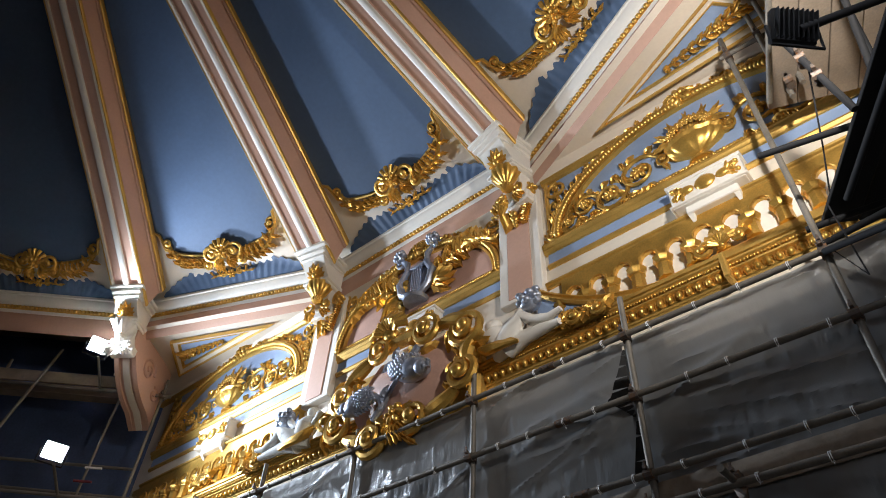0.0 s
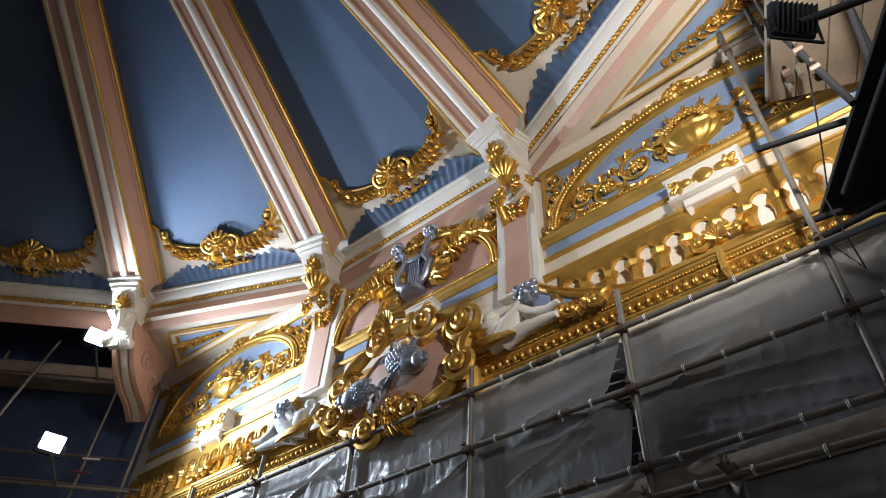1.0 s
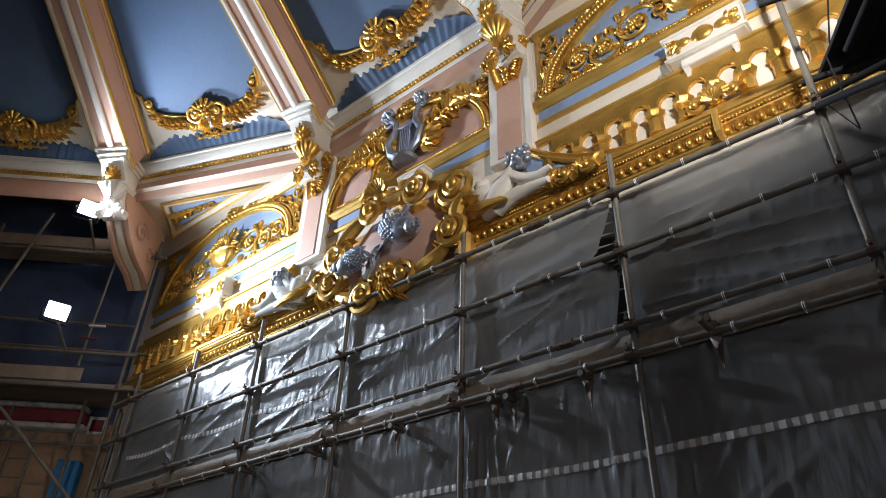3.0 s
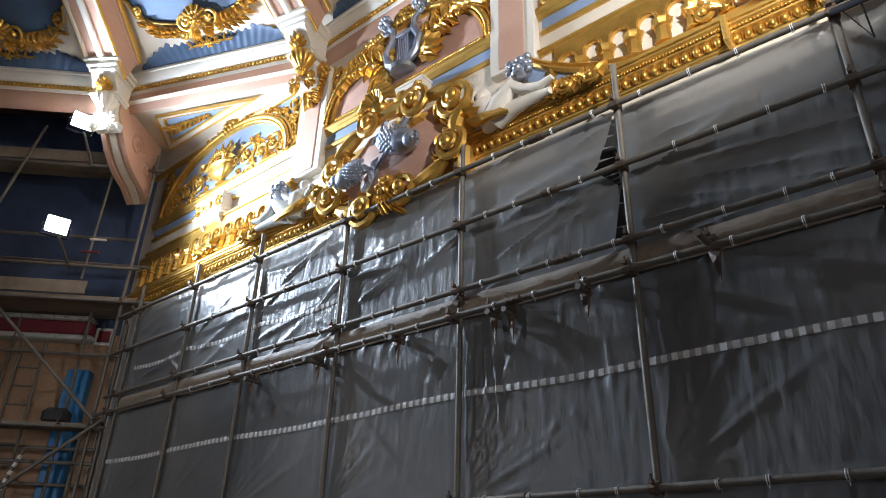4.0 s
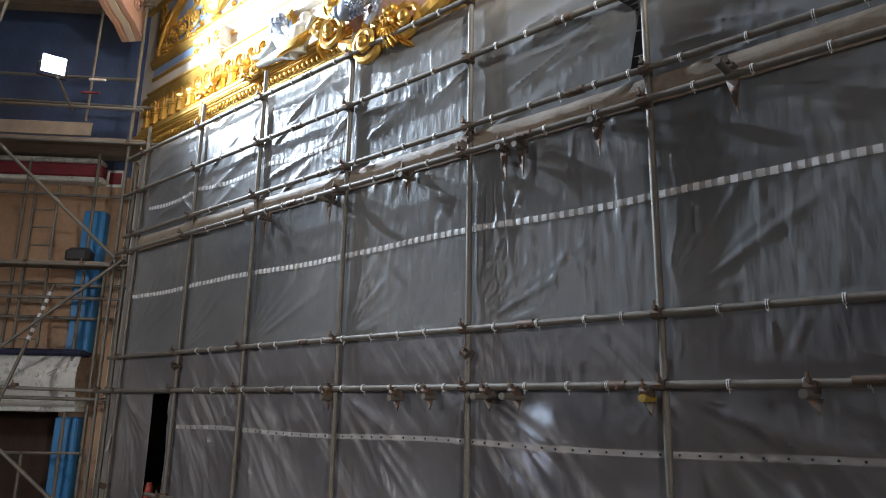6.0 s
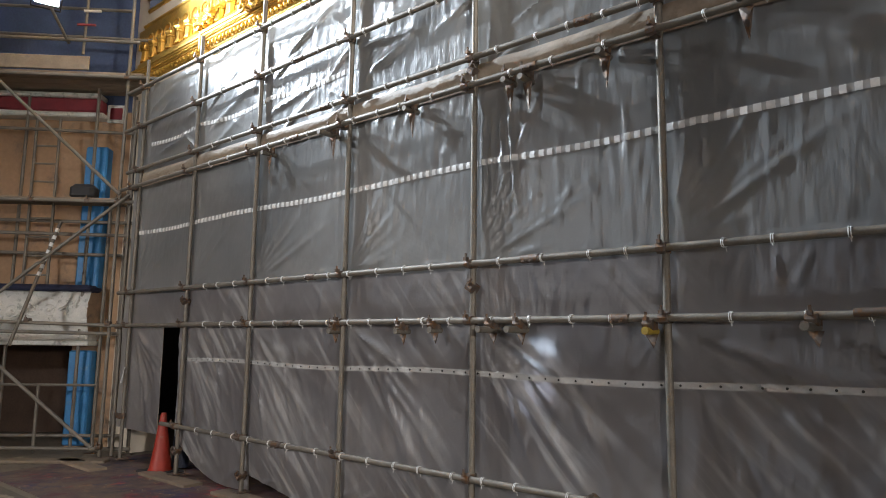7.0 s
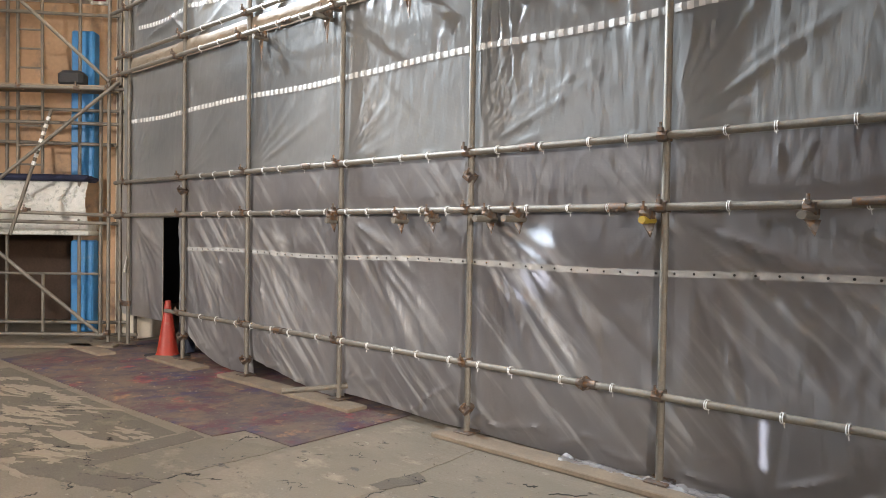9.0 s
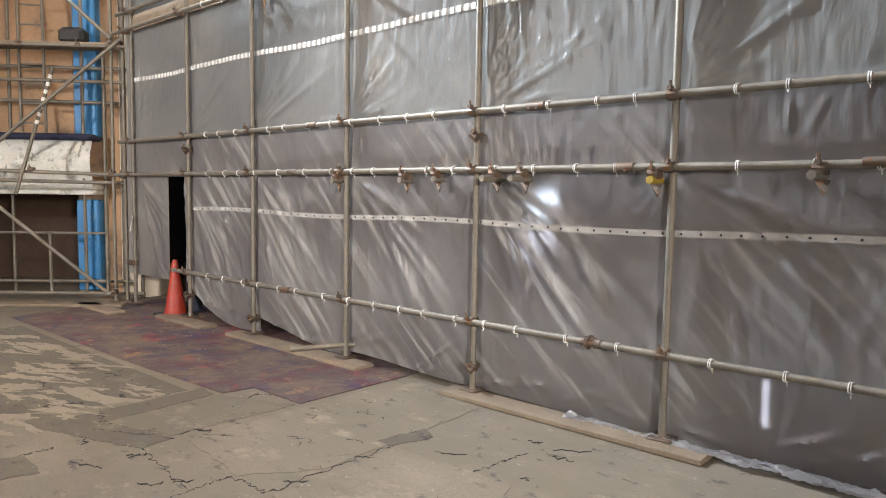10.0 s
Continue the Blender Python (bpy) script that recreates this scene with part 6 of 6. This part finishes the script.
# white ties round the ledgers
tie = Shape()
for a in (-0.006, 0.006):
    ring_ = [(a, 0.03 * math.cos(2 * math.pi * i / 10), 0.03 * math.sin(2 * math.pi * i / 10)) for i in range(11)]
    tie.tube(ring_, 0.0032, 5)
tie.tube([(0, 0.0, -0.03), (0.006, -0.01, -0.055)], 0.003, 5)
tie_mesh = tie.mesh("cable_tie", TAPE)
g = random.Random(21)
for z, dy in LEDGERS:
    x = -7.4
    while x < 1.2:
        x += g.uniform(0.25, 0.42)
        if min(abs(x - b) for b, _ in STANDARDS) > 0.08:
            o = tagged(new("cable_tie", tie_mesh), "white plastic tie round a ledger", "cable tie", "cable ties")
            o.location = (x, SY - 0.05 - dy, z)
            o.rotation_euler = (g.uniform(-0.5, 0.5), 0, g.uniform(-0.2, 0.2))
for x, z in ((-9.06, 1.0),):
    solid("tape_tail", Shape().add([(x, SY - 0.02, z + 0.2), (x + 0.04, SY - 0.03, z + 0.2), (x + 0.06, SY - 0.08, z), (x + 0.0, SY - 0.07, z - 0.02), (x, SY - 0.04, z)], [(0, 1, 2, 3), (0, 3, 4)]), TAPE, "white tape tied to an upright", "tape", "tape tails")

# sole boards, loose tube, cone
for x0, x1, y in ((-8.05, -7.0, 3.98), (-6.55, -4.45, 4.02), (-3.50, -1.45, 4.02), (-9.6, -8.6, 3.65)):
    solid("sole_board", Shape().box((x0, y - 0.11, 0.003), (x1, y + 0.11, 0.04), 0.006), BOARD, "dusty timber sole board under the uprights", "board", "sole boards")
solid("sole_board", Shape(SIDE).box((0.1, -0.45, 0.003), (2.6, -0.25, 0.04), 0.006), BOARD, "dusty timber sole board under the uprights", "board", "sole boards")
solid("loose_tube", Shape().tube([(-5.05, 3.66, 0.14), (-4.72, 4.25, 0.16)], R48, 10), TUBE, "loose scaffold tube resting on the sole board", "scaffold tube")
cn = thing("traffic_cone", "dirty orange plastic traffic cone by the gap", "traffic cone", (-8.04, 4.13, 0))
part("body", Shape().lathe([(0.14, 0.035), (0.125, 0.06), (0.098, 0.24), (0.095, 0.25), (0.068, 0.44), (0.065, 0.45), (0.032, 0.68), (0.03, 0.69), (0.012, 0.69)], (0, 0, 0), 20), ORANGE, cn)
part("base", Shape().box((-0.2, -0.2, 0.0), (0.2, 0.2, 0.035), 0.015), RUBBER_AND_SHADE, cn)

# windows of the stage house, seen dimly through the sheeting
for x0, x1, z0, z1, glass in ((-4.98, -4.79, 1.40, 1.62, DAYLIGHT), (-5.12, -4.88, 0.80, 1.18, DIM_GLOW)):
    w = thing("stage_window", "small daylit window behind the sheeting", "window", (0, 0, 0), "stage windows")
    part("pane", Shape().box((x0, 8.0, z0), (x1, 8.02, z1)), glass, w)
    part("frame", Shape().box((x0 - 0.05, 8.03, z0 - 0.05), (x1 + 0.05, 8.08, z1 + 0.05), 0.01), DARK, w)
# source unknown: glowing strip added to give a bluish gleam in the sheeting
w = thing("strip_lamp", "added dim bluish glowing strip behind the sheeting", "strip lamp", (0, 0, 0))
part("strip_face", Shape().box((-1.39, 4.86, 0.05), (-1.35, 4.88, 0.36), 0.008), DIM_GLOW, w)
part("back", Shape().box((-1.40, 4.882, 0.0), (-1.34, 4.91, 0.38), 0.008), DARK, w)
solid("stage_screen", Shape().box((-6.2, 8.09, 0), (-4.2, 8.2, 3.2), 0.02), DARK, "dark partition on the stage behind the sheeting", "partition")

# floor: paint-splashed mat, worn patches, crumbs -----------------------------
mat_m = bpy.data.materials.new("paint_splashed_mat")
mat_m.use_nodes = True
nt = mat_m.node_tree
p = nt.nodes["Principled BSDF"]
p.inputs["Roughness"].default_value = 0.8
co = nt.nodes.new("ShaderNodeTexCoord")
last = None
for i, (c, sc, th, w) in enumerate((((0.12, 0.088, 0.075), 1, 0, 0), ((0.045, 0.038, 0.055), 1.3, 0.52, 0.10), ((0.17, 0.12, 0.085), 2.4, 0.54, 0.09), ((0.10, 0.035, 0.045), 2.0, 0.56, 0.05), ((0.025, 0.03, 0.10), 2.0, 0.60, 0.07), ((0.40, 0.05, 0.055), 2.3, 0.63, 0.06), ((0.36, 0.19, 0.09), 3.4, 0.62, 0.05), ((0.36, 0.32, 0.27), 16.0, 0.67, 0.05))):
    if last is None:
        rgb = nt.nodes.new("ShaderNodeRGB")
        rgb.outputs[0].default_value = (*c, 1)
        last = rgb.outputs[0]
        continue
    n = nt.nodes.new("ShaderNodeTexNoise")
    n.noise_dimensions = "4D"
    n.inputs["W"].default_value = i * 3.1
    n.inputs["Scale"].default_value, n.inputs["Detail"].default_value, n.inputs["Roughness"].default_value = sc, 10, 0.72
    nt.links.new(co.outputs["Object"], n.inputs["Vector"])
    r = nt.nodes.new("ShaderNodeMapRange")
    r.inputs[1].default_value, r.inputs[2].default_value = th - w, th + w
    nt.links.new(n.outputs["Fac"], r.inputs[0])
    m = nt.nodes.new("ShaderNodeMix")
    m.data_type = "RGBA"
    nt.links.new(r.outputs[0], m.inputs[0])
    nt.links.new(last, m.inputs[6])
    m.inputs[7].default_value = (*c, 1)
    last = m.outputs[2]
nt.links.new(last, p.inputs["Base Color"])
bmp = nt.nodes.new("ShaderNodeBump")
bmp.inputs["Strength"].default_value, bmp.inputs["Distance"].default_value = 0.4, 0.006
nt.links.new(n.outputs["Fac"], bmp.inputs["Height"])
nt.links.new(bmp.outputs[0], p.inputs["Normal"])
outline = [(-9.2, 2.68), (-6.0, 2.71), (-4.68, 2.78), (-4.64, 3.03), (-4.05, 3.03), (-4.04, 4.1), (-4.1, 4.7), (-9.4, 4.7), (-9.4, 3.4)]
n = len(outline)
solid("floor_mat", Shape().add([(x, y, 0.009) for x, y in outline] + [(x, y, 0.0) for x, y in outline], [tuple(range(n))] + [(i, n + i, n + (i + 1) % n, (i + 1) % n) for i in range(n)]), mat_m, "paint-splashed purple mat on the concrete floor", "mat", smooth=False)
PATCH_D = concrete("dark_screed_patch", 0.62)
PATCH_L = material("pale_screed_patch", (0.25, 0.215, 0.165), 0.85, 0, 0.15, 2, 30, 0.4, 0.006)


def blob(x, y, rx, ry, turn, z, seed, rough=0.35, n=40):
    pts = []
    for i in range(n):
        a = 2 * math.pi * i / n
        k = 1 + rough * noise.noise((seed * 7.3 + 1.6 * math.cos(a), 1.6 * math.sin(a), seed)) + 0.5 * rough * noise.noise((seed + 5 * math.cos(a), 5 * math.sin(a), 3.0))
        u, v = rx * k * math.cos(a), ry * k * math.sin(a)
        pts.append((x + u * math.cos(turn) - v * math.sin(turn), y + u * math.sin(turn) + v * math.cos(turn)))
    return Shape().add([(px, py, z) for px, py in pts] + [(px, py, -0.005) for px, py in pts], [tuple(range(n))] + [(i, n + i, n + (i + 1) % n, (i + 1) % n) for i in range(n)])


g = random.Random(12)
edge_ = [(-8.6, 2.6), (-8.3, 1.2), (-7.0, 0.7), (-5.6, 0.9), (-5.25, 1.5), (-5.0, 2.05), (-4.95, 2.64), (-6.5, 2.62)]
worn = []
for i in range(len(edge_)):
    (ax_, ay_), (bx_, by_) = edge_[i], edge_[(i + 1) % len(edge_)]
    for k in range(14):
        q = k / 14
        px, py = ax_ + (bx_ - ax_) * q, ay_ + (by_ - ay_) * q
        w = 0.10 if py < 2.5 else 0.0
        worn.append((px + w * noise.noise((px * 6, py * 6, 1.0)), py + w * noise.noise((px * 6, py * 6, 8.0))))
n = len(worn)
solid("floor_patch", Shape().add([(x, y, 0.0015) for x, y in worn] + [(x, y, -0.005) for x, y in worn], [tuple(range(n))] + [(i, n + i, n + (i + 1) % n, (i + 1) % n) for i in range(n)]), PATCH_D, "dark worn area of screed beside the mat", "floor patch", smooth=False)
for i in range(150):
    x, y = g.uniform(-8.2, -4.9), g.uniform(1.0, 2.55)
    solid("floor_flake", blob(x, y, g.uniform(0.04, 0.22), g.uniform(0.015, 0.05), g.uniform(0.0, 0.6), 0.0025 + 0.00002 * i, i, 1.4, 26), PATCH_L, "pale flake of old screed on the floor", "floor flake", "floor flakes", smooth=False)
# straight-edged slabs of other screed, feathered by wear
PATCH_G = concrete("grey_screed_slab", 0.84)
PATCH_T = concrete("tan_screed_slab", 1.1)
for k, (corners, mat, lab) in enumerate((
        (((-4.90, 1.80), (-4.92, 2.74), (-4.70, 2.74), (-4.64, 1.88)), PATCH_D, "dark strip of screed beside the mat"),
        (((-5.2, 1.60), (-4.87, 1.84), (-4.05, 2.05), (-4.02, 1.84), (-4.9, 1.50)), PATCH_D, "dark strip of screed across the floor"),
        (((-4.63, 1.89), (-4.66, 2.74), (-4.06, 3.0), (-4.09, 2.07)), PATCH_G, "grey screed slab in front of the mat"),
        (((-3.25, 2.02), (-3.95, 2.1), (-3.98, 3.95), (-3.05, 3.9), (-2.98, 2.4)), PATCH_T, "tan screed slab before the sheeting"),
        (((-3.1, 2.90), (-3.02, 3.28), (-2.88, 3.2), (-2.98, 2.92)), PATCH_D, "dark chipped hollow in the screed"),
        (((-2.9, 2.0), (-2.92, 2.9), (-2.1, 2.95), (-1.6, 1.9)), PATCH_T, "tan screed slab on the floor"),
        (((-4.6, 1.0), (-4.35, 1.32), (-4.05, 1.32), (-4.1, 1.0)), PATCH_D, "dark worn corner of screed"))):
    ring_pts = []
    for i in range(len(corners)):
        (ax_, ay_), (bx_, by_) = corners[i], corners[(i + 1) % len(corners)]
        for q in range(16):
            px, py = ax_ + (bx_ - ax_) * q / 16, ay_ + (by_ - ay_) * q / 16
            ring_pts.append((px + 0.03 * noise.noise((px * 9, py * 9, k)), py + 0.03 * noise.noise((px * 9, py * 9, k + 20.0))))
    n = len(ring_pts)
    z = 0.0030 + 0.0004 * k
    solid("floor_patch", Shape().add([(x, y, z) for x, y in ring_pts] + [(x, y, -0.005) for x, y in ring_pts], [tuple(range(n))] + [(i, n + i, n + (i + 1) % n, (i + 1) % n) for i in range(n)]), mat, lab, "floor patch", smooth=False)
cr = Shape()
for i in range(60):
    x, y, a = g.uniform(-6.5, -1.6), g.uniform(1.2, 3.7), g.uniform(-0.4, 0.9)
    if x < -3.9 and y > 2.5:
        continue
    L = g.uniform(0.05, 0.3)
    pts = []
    for k in range(9):
        q = k / 8 - 0.5
        pts.append((x + L * q * math.cos(a) + 0.03 * noise.noise((i * 1.37, k * 1.9, 1)), y + L * q * math.sin(a) + 0.06 * noise.noise((i * 1.37, k * 1.8, 5)), 0.002))
    cr.tube(pts, [0.002] + [0.0015 + 0.004 * g.random() for k in range(7)] + [0.002], 5)
# long breaks along the edges of the screed slabs
BREAKS = ((-3.25, 1.55, -3.27, 2.0), (-3.27, 2.0, -2.95, 2.0), (-2.95, 2.0, -2.97, 2.95), (-4.08, 2.07, -4.12, 2.72), (-3.08, 2.9, -3.05, 3.2), (-3.05, 3.2, -2.9, 3.18), (-4.54, 1.8, -4.03, 2.05), (-4.31, 2.61, -4.5, 2.95), (-4.5, 2.95, -4.3, 3.06), (-4.4, 1.3, -4.38, 1.5), (-2.4, 2.6, -2.3, 3.4), (-4.05, 1.85, -3.3, 1.75))
for i, (x0, y0, x1, y1) in enumerate(BREAKS):
    N_ = 36
    pts = [(x0 + (x1 - x0) * k / N_ + 0.035 * noise.noise((i * 3.3, k * 0.45, 2.0)) + 0.015 * noise.noise((i * 3.3, k * 1.7, 9.0)), y0 + (y1 - y0) * k / N_ + 0.035 * noise.noise((i * 3.3, k * 0.4, 6.0)), 0.001) for k in range(N_ + 1)]
    cr.tube(pts, [0.001 + 0.008 * abs(noise.noise((i * 5.1, k * 0.5, 4.0))) for k in range(N_ + 1)], 5)
tagged(solid("floor_cracks", cr, RUBBER_AND_SHADE, "dark ragged cracks in the concrete floor", "cracks"), kind="stuff")
cr = Shape()
for i in range(420):
    x, y = g.uniform(-8.5, -0.4), g.uniform(0.8, 4.6)
    r = g.uniform(0.002, 0.008)
    cr.ball((x, y, 0.008 + r * 0.4), (r * 1.4, r, r * 0.6), Matrix.Rotation(g.uniform(0, 3), 4, "Z"))
tagged(solid("floor_debris", cr, PATCH_L, "plaster crumbs scattered over the floor", "debris"), kind="stuff")
